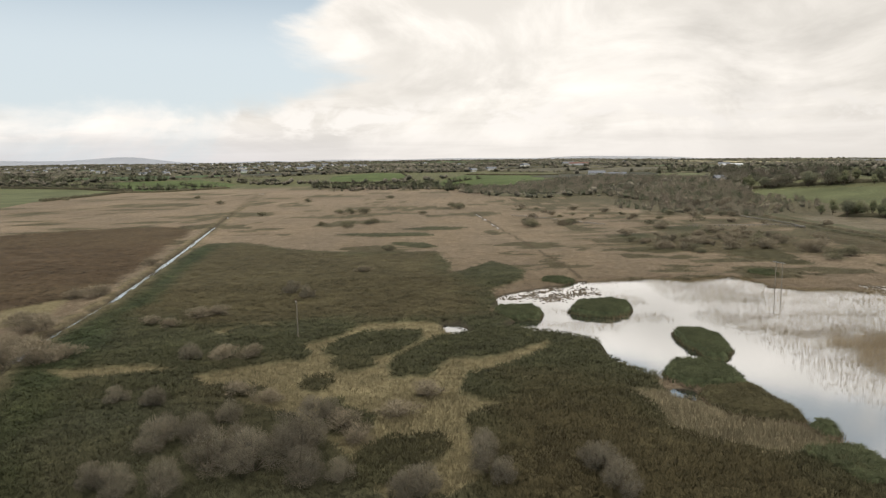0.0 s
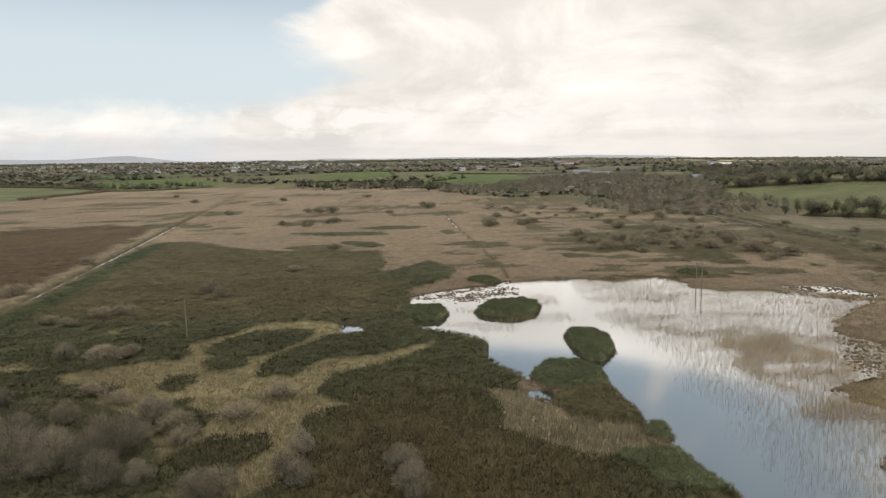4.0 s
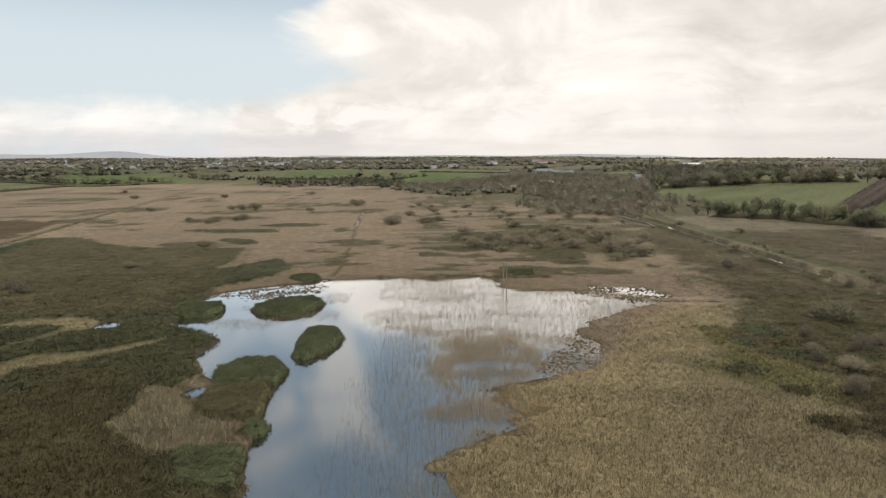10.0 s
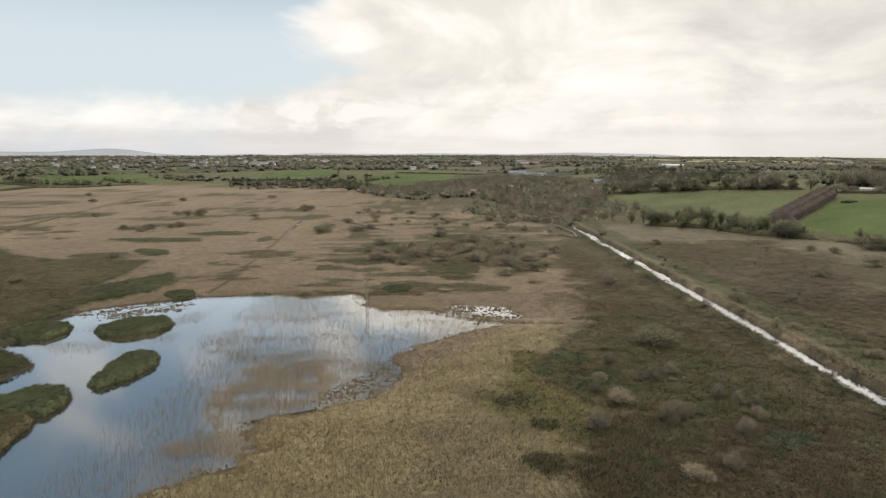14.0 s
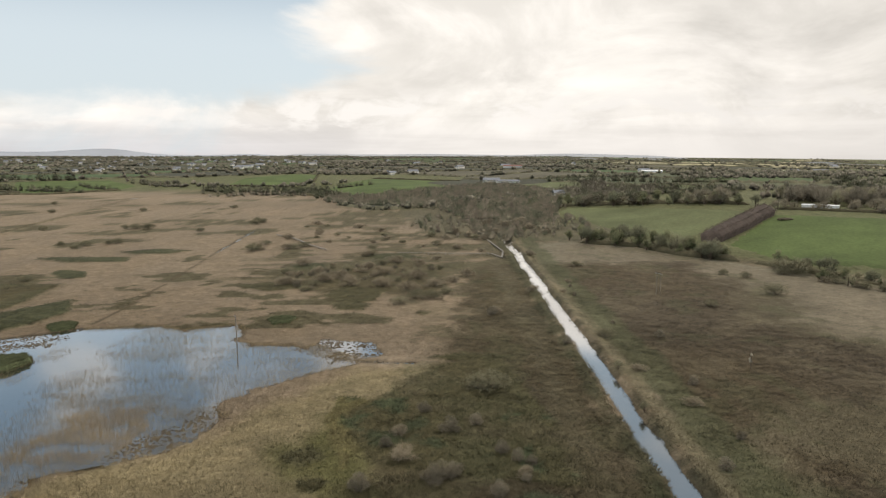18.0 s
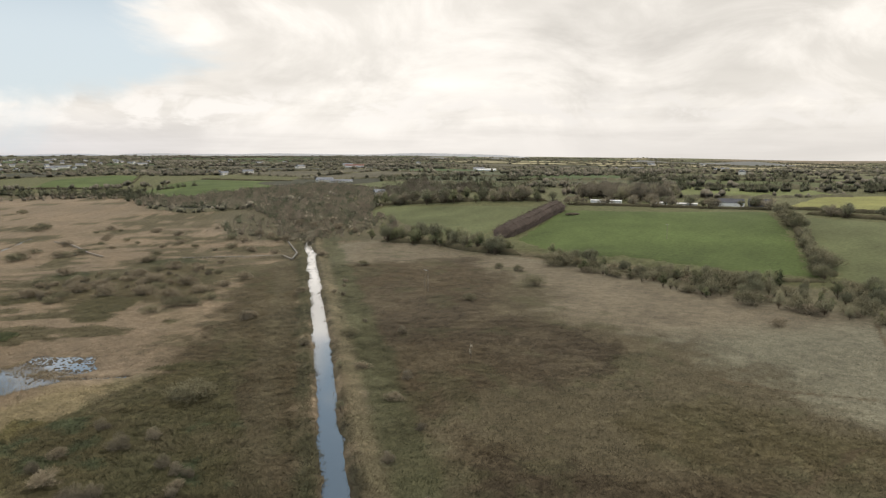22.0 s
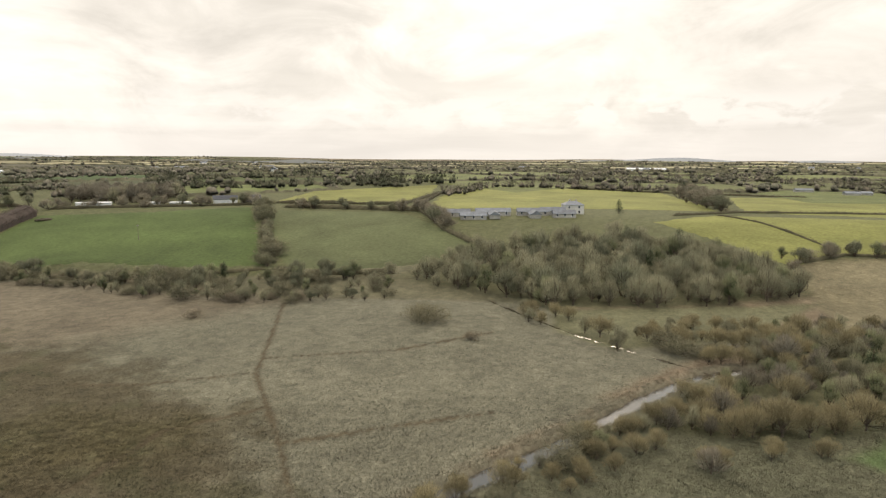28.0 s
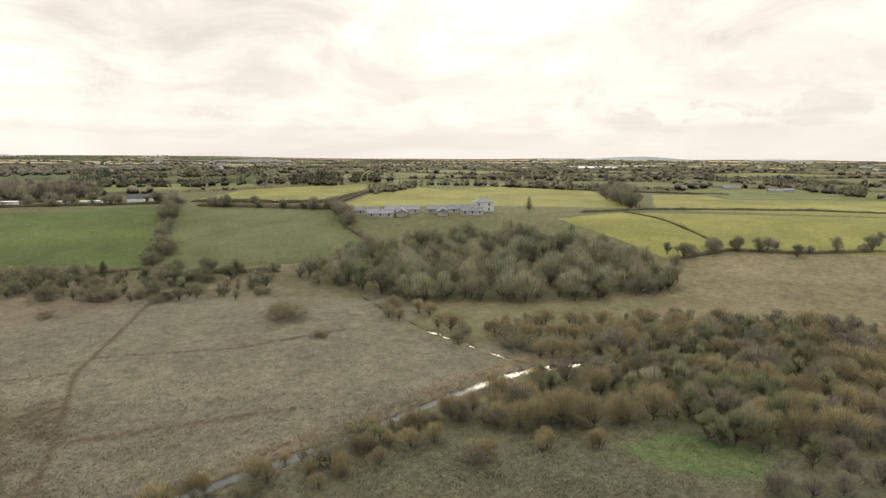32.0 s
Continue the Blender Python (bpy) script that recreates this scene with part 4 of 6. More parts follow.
# ---- bushes and trees ----
def twigs(rng, centres, sizes, n, length, width, tone, vary=0.17, foot=None):
    """Thin slivers that fill a few uneven clumps, pointing outwards and up."""
    pick = rng.choice(len(centres), n, p=np.array(sizes) ** 2 / (np.array(sizes) ** 2).sum())
    d = rng.normal(size=(n, 3))
    d /= np.linalg.norm(d, axis=1)[:, None]
    c = np.array(centres)[pick]
    r = np.array(sizes)[pick][:, None]
    at = c + d * r * (rng.rand(n, 1) ** 0.4) * np.array((1, 1, 0.85))
    if foot is None:
        grow = d * 0.8 + np.array((0, 0, 0.55)) + rng.normal(0, 0.45, (n, 3))
    else:
        away = at - np.array((0, 0, foot))
        grow = away / np.linalg.norm(away, axis=1)[:, None] + np.array((0, 0, 0.25)) + rng.normal(0, 0.30, (n, 3))
    grow /= np.linalg.norm(grow, axis=1)[:, None]
    side = np.cross(grow, rng.normal(size=(n, 3)))
    side /= np.linalg.norm(side, axis=1)[:, None]
    size = length * (0.6 + 0.8 * rng.rand(n, 1))
    w = width * (0.6 + 0.8 * rng.rand(n, 1))
    v = np.stack([at - side * w, at + side * w, at + grow * size], 1)
    v[:, :, 2] = np.maximum(v[:, :, 2], 0.05)
    # tone rises with height: light on the crown's top put into the colour
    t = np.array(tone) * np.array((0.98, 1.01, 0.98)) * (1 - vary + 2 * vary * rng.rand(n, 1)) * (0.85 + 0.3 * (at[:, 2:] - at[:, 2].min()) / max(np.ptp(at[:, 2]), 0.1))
    return v.reshape(-1, 3), np.repeat(t, 3, 0)


def shrub(name, label, category, seed, tall, wide, tone, n=1100, trunk=0.0, length=0.55, width=0.035, lobes=9, extra=None):
    """A bush or tree: stems, limbs and a crown of twigs with gaps and an uneven outline. Built once, then copied."""
    rng = np.random.RandomState(seed)
    thing = new(name)
    centres, sizes = [], []
    for i in range(lobes):
        a, r = rng.rand() * math.tau, (rng.rand() ** 0.6) * wide * 0.36
        high = trunk + (tall - trunk) * (0.22 + 0.48 * rng.rand()) * (1.0 - 0.35 * (r / (wide * 0.5)) ** 2)
        centres.append((math.cos(a) * r, math.sin(a) * r, high))
        sizes.append(min(wide * (0.15 + 0.10 * rng.rand()), high * 0.9))
    sizes[0] = wide * 0.24
    centres[0] = (0, 0, trunk + (tall - trunk) * 0.68)
    stems = []
    if trunk > 0:
        top = Vector((0, 0, tall * 0.75))
        stems.append(tube([(0, 0, -0.3), (0.1, 0.05, trunk * 0.6), (0, 0.1, trunk), top], [0.03 * tall, 0.022 * tall, 0.017 * tall, 0.04], 6))
        start = Vector((0, 0, trunk * 0.85))
    else:
        start = Vector((0, 0, -0.1))
    for c in centres:
        bend = start.lerp(Vector(c), 0.5) + Vector(rng.normal(0, 0.06 * wide, 3).tolist()) - Vector((0, 0, 0.05 * tall))
        r = 0.011 * tall
        stems.append(tube([start, bend, c, Vector(c) + Vector((c[0] * 0.25, c[1] * 0.25, tall * 0.16))], [r, r * 0.8, r * 0.5, 0.015], 4))
    v, f = merged(stems)
    part("trunk" if trunk > 0 else "stem", soup("stems", v, f), BARK, thing)
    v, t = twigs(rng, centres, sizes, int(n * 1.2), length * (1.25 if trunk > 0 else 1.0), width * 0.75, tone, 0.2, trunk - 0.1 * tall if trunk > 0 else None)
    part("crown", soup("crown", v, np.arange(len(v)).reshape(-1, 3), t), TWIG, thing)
    if extra:
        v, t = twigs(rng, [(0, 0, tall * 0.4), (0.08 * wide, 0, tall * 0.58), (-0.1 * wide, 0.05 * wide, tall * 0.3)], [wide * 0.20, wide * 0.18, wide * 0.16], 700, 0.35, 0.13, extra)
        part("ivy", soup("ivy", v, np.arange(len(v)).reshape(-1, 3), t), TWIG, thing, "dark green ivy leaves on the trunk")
    return tagged(thing, label, category)


def conifer(seed, tall, wide):
    rng = np.random.RandomState(seed)
    thing = new("conifer")
    v, f = tube([(0, 0, -0.3), (0, 0, tall * 0.5), (0, 0, tall)], [0.25, 0.16, 0.03], 6)
    part("trunk", soup("trunk", v, f), BARK, thing)
    centres, sizes = [], []
    for i in range(16):
        q = 0.15 + 0.8 * i / 16
        a = i * 2.4
        r = wide * 0.3 * (1 - q)
        centres.append((math.cos(a) * r, math.sin(a) * r, tall * q))
        sizes.append(wide * (0.12 + 0.22 * (1 - q)))
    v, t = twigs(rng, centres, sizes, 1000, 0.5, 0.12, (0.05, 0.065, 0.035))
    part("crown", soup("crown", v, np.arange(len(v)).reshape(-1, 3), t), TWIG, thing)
    return tagged(thing, "dark evergreen conifer among bare trees", "tree")


GREY, BROWN, GOLD, DUN = (0.172, 0.148, 0.112), (0.19, 0.155, 0.11), (0.250, 0.208, 0.122), (0.165, 0.150, 0.098)
KINDS = {
    "pale": [shrub("willow_bush", "leafless pale grey willow bush with a rounded crown", "bush", s, 4.2, 5.2, GREY, 4600, 0, 0.48, 0.017, 12) for s in (1, 2, 3)],
    "brown": [shrub("thorn_bush", "low dark brown leafless bush in the marsh", "bush", s, 3.0, 4.8, (0.225, 0.186, 0.135), 1500, 0, 0.6, 0.028, 10) for s in (4, 5)],
    "olive": [shrub("marsh_bush", "rounded olive brown bush among the reeds", "bush", s, 3.2, 5.0, DUN, 1500, 0, 0.55, 0.03, 10) for s in (6, 7)],
    "gold": [shrub("golden_willow", "bare golden brown willow with a dense rounded crown", "tree", s, 7.5, 8.0, GOLD, 2100, 1.2, 0.8, 0.045, 14) for s in (8, 9, 10)],
    "bare": [shrub("bare_tree", "tall bare grey-brown winter tree", "tree", s, 12.0, 10.5, (0.235, 0.218, 0.145), 2400, 1.3, 0.9, 0.05, 18) for s in (11, 12, 13)],
    "ivy": [shrub("ivy_clad_tree", "bare tree with a dark green ivy-covered trunk", "tree", s, 11.5, 8.0, (0.205, 0.205, 0.118), 1800, 1.0, 0.8, 0.06, 11, (0.065, 0.08, 0.038)) for s in (14, 15, 16)],
    "hedge": [shrub("hedge_bush", "dense dark green and brown hedgerow bush", "bush", s, 5.0, 6.0, (0.185, 0.175, 0.11), 2000, 0.4, 0.6, 0.05, 12) for s in (17, 18)],
    "scrub": [shrub("scrub_tree", "grey-brown leafless scrub tree beyond the marsh", "tree", s, 8.0, 7.5, (0.25, 0.215, 0.16), 1500, 0.6, 0.9, 0.055, 14) for s in (41, 42, 43)],
    "thicket": [shrub("thicket_tree", "dark olive scrub tree with ivy beyond the marsh", "tree", s, 8.0, 6.5, (0.185, 0.18, 0.12), 1400, 0.6, 0.8, 0.065, 13) for s in (44, 45)],
    "alder": [shrub("bare_alder", "bare purplish brown alder with fine upright twigs", "tree", s, 8.5, 6.5, (0.205, 0.178, 0.138), 1500, 0.8, 0.9, 0.055, 14) for s in (51, 52, 53)],
    "ash": [shrub("grey_ash_tree", "tall grey leafless tree with fine upright twigs", "tree", s, 13.0, 9.5, (0.270, 0.248, 0.165), 2400, 1.5, 1.0, 0.045, 18) for s in (31, 32)],
    "birch": [shrub("birch_sapling", "thin white birch sapling standing in the heath", "tree", s, 5.4, 1.8, (0.42, 0.38, 0.32), 300, 1.0, 0.5, 0.02, 5) for s in (33,)],
    "fir": [conifer(s, 11.0, 7.0) for s in (19, 20)],
}
USED = {}


def plant(sort, x, y, tall, rng, group=""):
    """Sets one more bush or tree of a kind at a place, at its own height and turn."""
    models = KINDS[sort]
    i = rng.randint(len(models))
    model = models[i]
    own = {"pale": 4.2, "brown": 3.0, "olive": 3.2, "gold": 7.5, "bare": 12.0, "ivy": 11.5, "hedge": 5.0, "fir": 11.0, "ash": 13.0, "birch": 5.4, "scrub": 8.0, "thicket": 8.0, "alder": 8.5}[sort]
    s = tall / own
    spot = (np.array([x], float), np.array([y], float))
    z = float((surface if y < 440 and x < 470 else height)(*spot)[0]) - 0.05
    m = pose(x, y, z, 0, 0, rng.uniform(0, 360))
    ob = model if model.name not in USED else copy_thing(model, m)
    USED[model.name] = 1
    broad = 1.35 if sort in ("brown", "olive") else 1.0
    wider = 1.25 if sort in ("scrub", "thicket", "alder") else broad
    ob.matrix_basis = m @ Matrix.Diagonal((s * wider * rng.uniform(0.85, 1.2), s * wider * rng.uniform(0.85, 1.2), s * (0.8 if broad > 1 else 1.0), 1))
    if group:
        ob["group"] = group
    return ob


rng = np.random.RandomState(77)
FRONT_BUSHES = [(-54, 109, 3.4), (-47, 108, 3.8), (-48, 108, 3.2), (-40, 91, 5.0), (-40, 95, 4.0), (-50, 133, 4.0), (-35, 93, 5.0), (-30, 84, 6.5), (-32, 100, 4.0), (-24, 83, 6.5), (-27, 88, 5.0), (-17, 80, 5.0), (-20, 87, 7.0), (-18, 90, 6.0), (-19, 101, 4.5), (-16, 100, 4.0), (-12, 80, 3.6), (-34, 78, 5.0), (-40, 78, 4.5), (-43, 79, 4.0), (-3, 76, 4.5), (-1, 78, 4.0), (7, 88, 4.2), (9, 78, 3.8), (7, 80, 3.6), (22, 80, 4.4), (21, 82, 3.6), (23, 75, 4.4), (-37, 193, 4.5), (-43, 200, 4.5)]
for x, y, tall in FRONT_BUSHES:
    plant('pale', x, y, tall, rng, 'bushes in the marsh')
DARK_BUSHES = [(-96, 160, 5.5), (-100, 164, 5), (-104, 203, 5), (-94, 142, 5), (-91, 137, 5), (-84, 136, 5.5), (-112, 262, 4), (-43, 134, 3.5), (-38, 134, 3.5), (-61, 172, 3.5), (-57, 174, 3.5), (-6, 102, 3.4), (-1, 112, 3.2), (-110, 203, 4.0), (-108, 170, 4.0), (-80, 133, 4.0), (-89, 135, 4.0), (-78, 136, 3.5), (-25, 238, 3.0), (-71, 164, 3.0), (-65, 161, 3.0), (-13, 96, 3.6), (-11, 93, 3.4), (-28, 110, 3.0), (-34, 112, 3.0)]
for x, y, tall in DARK_BUSHES:
    plant('brown', x, y, tall, rng, 'bushes in the marsh')
MARSH_BUSHES = [(-127, 500, 5.0), (-122, 664, 5.0), (-70, 511, 5.0), (-61, 509, 6.0), (-50, 507, 7.0), (-37, 429, 5.0), (-51, 416, 5.0), (-42, 701, 5.0), (19, 564, 6.0), (26, 556, 6.0), (61, 392, 6.0), (84, 402, 5.0), (-19, 300, 4.0), (-5, 493, 4.0), (-69, 419, 4.0), (98, 317, 4.0), (-205, 649, 5.0), (-264, 756, 5.0), (-433, 745, 5.0), (-408, 749, 5.0)]
for x, y, tall in MARSH_BUSHES:
    plant('olive', x, y, tall, rng, 'bushes in the marsh')
SCRUB = [(104, 288, 5.0), (114, 317, 5.0), (120, 296, 6.0), (127, 305, 5.0), (134, 286, 6.0), (148, 315, 5.0), (149, 285, 6.0), (163, 303, 6.0), (161, 276, 6.0), (171, 284, 5.0), (103, 341, 5.0), (150, 351, 5.0), (137, 331, 5.0), (188, 312, 5.0), (63, 402, 6.0), (81, 401, 5.0), (132, 372, 5.0)]
for x, y, tall in SCRUB:
    plant('brown', x, y, tall, rng, 'bushes in the marsh')
EAST_BUSHES = [(317, 267, 6.5), (24, 542, 6.0), (61, 399, 5.0), (-51, 403, 4.0), (-40, 423, 4.0), (185, 156, 6.0), (182, 156, 4.0), (247, 338, 4.0), (314, 312, 4.0), (322, 305, 4.0), (344, 312, 4.5), (351, 312, 4.5), (355, 293, 4.0), (357, 289, 4.0), (362, 278, 4.5), (367, 272, 4.0), (228, 203, 4.0), (280, 246, 3.5), (158, 251, 4.0), (164, 261, 5.0), (171, 261, 5.0), (144, 343, 4.0), (128, 326, 3.5), (177, 271, 4.0)]
for x, y, tall in EAST_BUSHES:
    plant('olive', x, y, tall, rng, 'bushes in the marsh')
EAST_PALE = [(175, 130, 4.0), (181, 133, 3.0), (185, 119, 3.2), (188, 116, 3.0), (173, 109, 4.0), (158, 105, 4.0), (183, 103, 3.6), (227, 112, 3.0), (239, 158, 3.0), (171, 108, 3.4), (175, 110, 3.4), (213, 193, 3.0), (245, 202, 3.0), (193, 232, 4.0)]
for x, y, tall in EAST_PALE:
    plant('pale', x, y, tall, rng, 'bushes in the marsh')
EAST_SPOTS = [(374, 182, 4.0), (419, 90, 3.5), (375, 239, 2.6), (396, 194, 5.0), (404, 196, 4.0), (417, 178, 4.5), (397, 214, 4.0), (410, 187, 3.5), (390, 222, 3.5), (375, 277, 4.0), (388, 254, 5.0), (353, 293, 3.5), (362, 283, 3.5)]
for x, y, tall in EAST_SPOTS:
    plant('brown', x, y, tall, rng, 'bushes in the marsh')
RIVER_BUSHES = [(381, 2, 4.8), (383, 1, 4.5), (392, -6, 4.2), (400, -13, 3.8), (375, 19, 4.0), (370, 21, 4.5), (360, 17, 4.0), (375, 24, 5.0), (358, 30, 3.0), (412, 18, 6.0), (337, 35, 3.5), (449, 5, 6.0), (465, 28, 6.0), (458, 38, 6.0), (458, 1, 6.0), (460, 79, 6.0), (461, 85, 6.0)]
for x, y, tall in RIVER_BUSHES:
    plant('gold', x, y, tall, rng, 'bushes in the marsh')
CANAL_SCRUB = [(196, 459, 6.0), (207, 444, 5.0), (217, 475, 6.0), (234, 475, 5.0), (188, 476, 6.0), (180, 444, 5.0), (254, 475, 5.0), (245, 500, 6.0), (229, 511, 7.0), (242, 531, 7.0), (216, 531, 7.0), (227, 370, 4.0), (163, 272, 4.0), (180, 296, 4.0), (195, 236, 3.0), (214, 271, 3.0)]
for x, y, tall in CANAL_SCRUB:
    plant('brown', x, y, tall, rng, 'bushes in the marsh')
CANAL_TREES = [(222, 168, 3.4), (220, 139, 3.2)]
for x, y, tall in CANAL_TREES:
    plant('bare', x, y, tall, rng, 'bushes in the marsh')


def fill(poly, step, sorts, low, high, group, gap=0.12):
    p = np.array(poly)
    for gx in np.arange(p[:, 0].min(), p[:, 0].max(), step):
        for gy in np.arange(p[:, 1].min(), p[:, 1].max(), step):
            x, y = gx + rng.uniform(-0.45, 0.45) * step, gy + rng.uniform(-0.45, 0.45) * step
            if rng.rand() > gap and inside(poly, np.array([x]), np.array([y]))[0] < 0 and banks(np.array([x]), np.array([y]))[0] > 1.5:
                plant(sorts[rng.randint(len(sorts))], x, y, rng.uniform(low, high), rng, group)


def row(line, step, sorts, low, high, group, spread_=1.5, gap=0.1):
    for a, b in zip(line, line[1:]):
        n = max(1, int(math.dist(a, b) / step))
        for i in range(n):
            t = (i + rng.rand()) / n
            if rng.rand() > gap:
                plant(sorts[rng.randint(len(sorts))], a[0] + (b[0] - a[0]) * t + rng.normal(0, spread_), a[1] + (b[1] - a[1]) * t + rng.normal(0, spread_), rng.uniform(low, high), rng, group)


fill([(473, 129), (464, 169), (491, 170), (524, 157), (574, 123), (587, 75), (578, 46), (548, 23), (512, 49), (472, 92)], 6.4, ("ash", "bare", "ivy", "ash", "bare", "thicket"), 7, 16.5, "wood beside the marsh")
fill([(440, 10), (470, 22), (500, 20), (540, -60), (430, -60), (424, -40), (424, -20), (410, -13), (396, 5), (392, 18), (415, 17)], 5.6, ("gold", "gold", "ivy", "gold", "alder", "bare", "ash", "alder"), 4, 9.5, "willow wood by the river")
row([(266, 434), (300, 406), (316, 372), (338, 349)], 2.6, ("ivy", "ivy", "thicket", "ivy", "bare"), 8, 15, "hedgerow trees below the olive field", 5)
row([(287, 605), (420, 504)], 4, ("thicket", "scrub", "ivy"), 9, 16, "hedgerow trees above the olive field", 4)
row([(423, 478), (544, 389)], 7, ("scrub", "thicket", "scrub"), 5, 11, "trees above the green field", 5)
row([(532, 374), (440, 234)], 5, ("hedge", "bare", "olive"), 5, 9, "hedge between the two pastures", 1.5)
row([(344, 341), (375, 280), (391, 251), (418, 220), (450, 194), (473, 173)], 4, ("thicket", "ivy", "olive", "bare"), 4, 11, "hedgerow between pasture and marsh", 4)
row([(539, 357), (583, 265), (545, 211)], 7, ("scrub", "thicket"), 6, 11, "hedgerow trees by the farmstead", 2)
row([(905, 208), (814, 162), (725, 115)], 5, ("scrub", "thicket", "scrub"), 7, 14, "trees between the yellow fields", 7)
row([(588, 44), (625, 25), (639, -2), (668, -38), (703, -70)], 6, ("scrub", "thicket", "bare", "ivy"), 5, 12, "trees below the yellow fields", 4)
fill([(442, 510), (502, 469), (545, 516), (481, 572)], 9, ("alder", "alder", "ash"), 11, 17, "copse behind the white sheds")
row([(440, 45), (446, 68), (458, 99)], 6, ("gold", "bare"), 5, 8, "willows along the ditch", 3)
fill([(112, 275), (165, 290), (178, 325), (160, 362), (118, 340), (98, 305)], 6.5, ("brown", "olive", "brown", "pale"), 1.8, 4.2, "bushes in the marsh", 0.6)
fill([(158, 60), (160, 115), (168, 150), (190, 160), (206, 125), (209, 60)], 9, ("pale", "pale", "brown"), 1.6, 3.2, "pale bushes beside the canal", 0.8)
fill([(225, 60), (226, 330), (240, 330), (240, 60)], 9, ("brown", "pale"), 1.2, 2.6, "bushes beside the canal", 0.6)
fill([(60, 420), (200, 330), (205, 450), (60, 560)], 24, ("brown", "olive"), 2.0, 5, "bushes in the marsh", 0.35)
row([(326, 29), (352, 25), (380, 21), (402, 18)], 3.6, ("gold", "bare", "olive", "gold"), 3, 6.5, "willows on the river bank", 2)


RIVERSIDE = {
    "gold": [(394, -6, 5), (401, -14, 4.5), (394, 16, 5.5), (397, 8, 6), (401, 0, 8), (407, -4, 8.5), (409, -9, 8), (414, -13, 8), (398, 3, 7), (357, 22, 4), (362, 19, 4.5), (368, 15, 4), (377, 15, 5), (382, 13, 5), (355, 17, 3.5), (370, 20, 5), (384, 19, 5.5), (394, 18, 6), (454, 47, 6), (458, 38, 6.5), (463, 29, 6.5), (470, 21, 6.5), (477, 12, 6.5), (483, 4, 6), (488, -4, 6), (443, 24, 6), (447, 16, 6)],
    "ivy": [(373, 21, 6), (425, -27, 8), (416, -33, 8), (438, -23, 9), (442, -16, 9), (439, 7, 8), (440, 2, 8), (452, -2, 8), (458, -9, 8), (418, -30, 8), (419, -35, 9), (419, -40, 9), (427, -23, 9), (433, -40, 10), (418, -49, 8), (439, -27, 10), (444, -33, 10), (438, -46, 9)],
    "bare": [(411, 16, 7), (424, -36, 9), (430, -30, 9)],
    "alder": [(379, 1, 6), (417, -55, 6), (418, -60, 6), (433, -53, 7), (437, -58, 7), (403, -46, 5), (406, -51, 5), (410, -55, 5), (428, -47, 7), (424, -53, 6)],
}
for sort, spots in RIVERSIDE.items():
    for x, y, tall in spots:
        plant(sort, x, y, tall, rng, 'willow wood by the river')
fill([(462, -1), (499, -10), (511, -34), (426, -42), (433, -33), (433, -17)], 6.5, ("ivy", "ivy", "bare", "fir"), 5, 8.5, 'dark ivy trees by the river', 0.15)
fill([(444, 52), (474, 55), (504, 6), (485, -8), (459, -2), (439, 16), (438, 24)], 6, ("gold", "gold", "bare", "olive"), 4, 7, 'willows beyond the river bend', 0.15)
fill([(348, 308), (365, 274), (404, 262), (432, 219), (460, 185), (460, 166), (440, 148), (405, 180), (381, 214), (366, 260)], 7, ("thicket", "olive", "ivy", "bare", "ash"), 3.5, 9, 'scrub between pasture and marsh', 0.15)


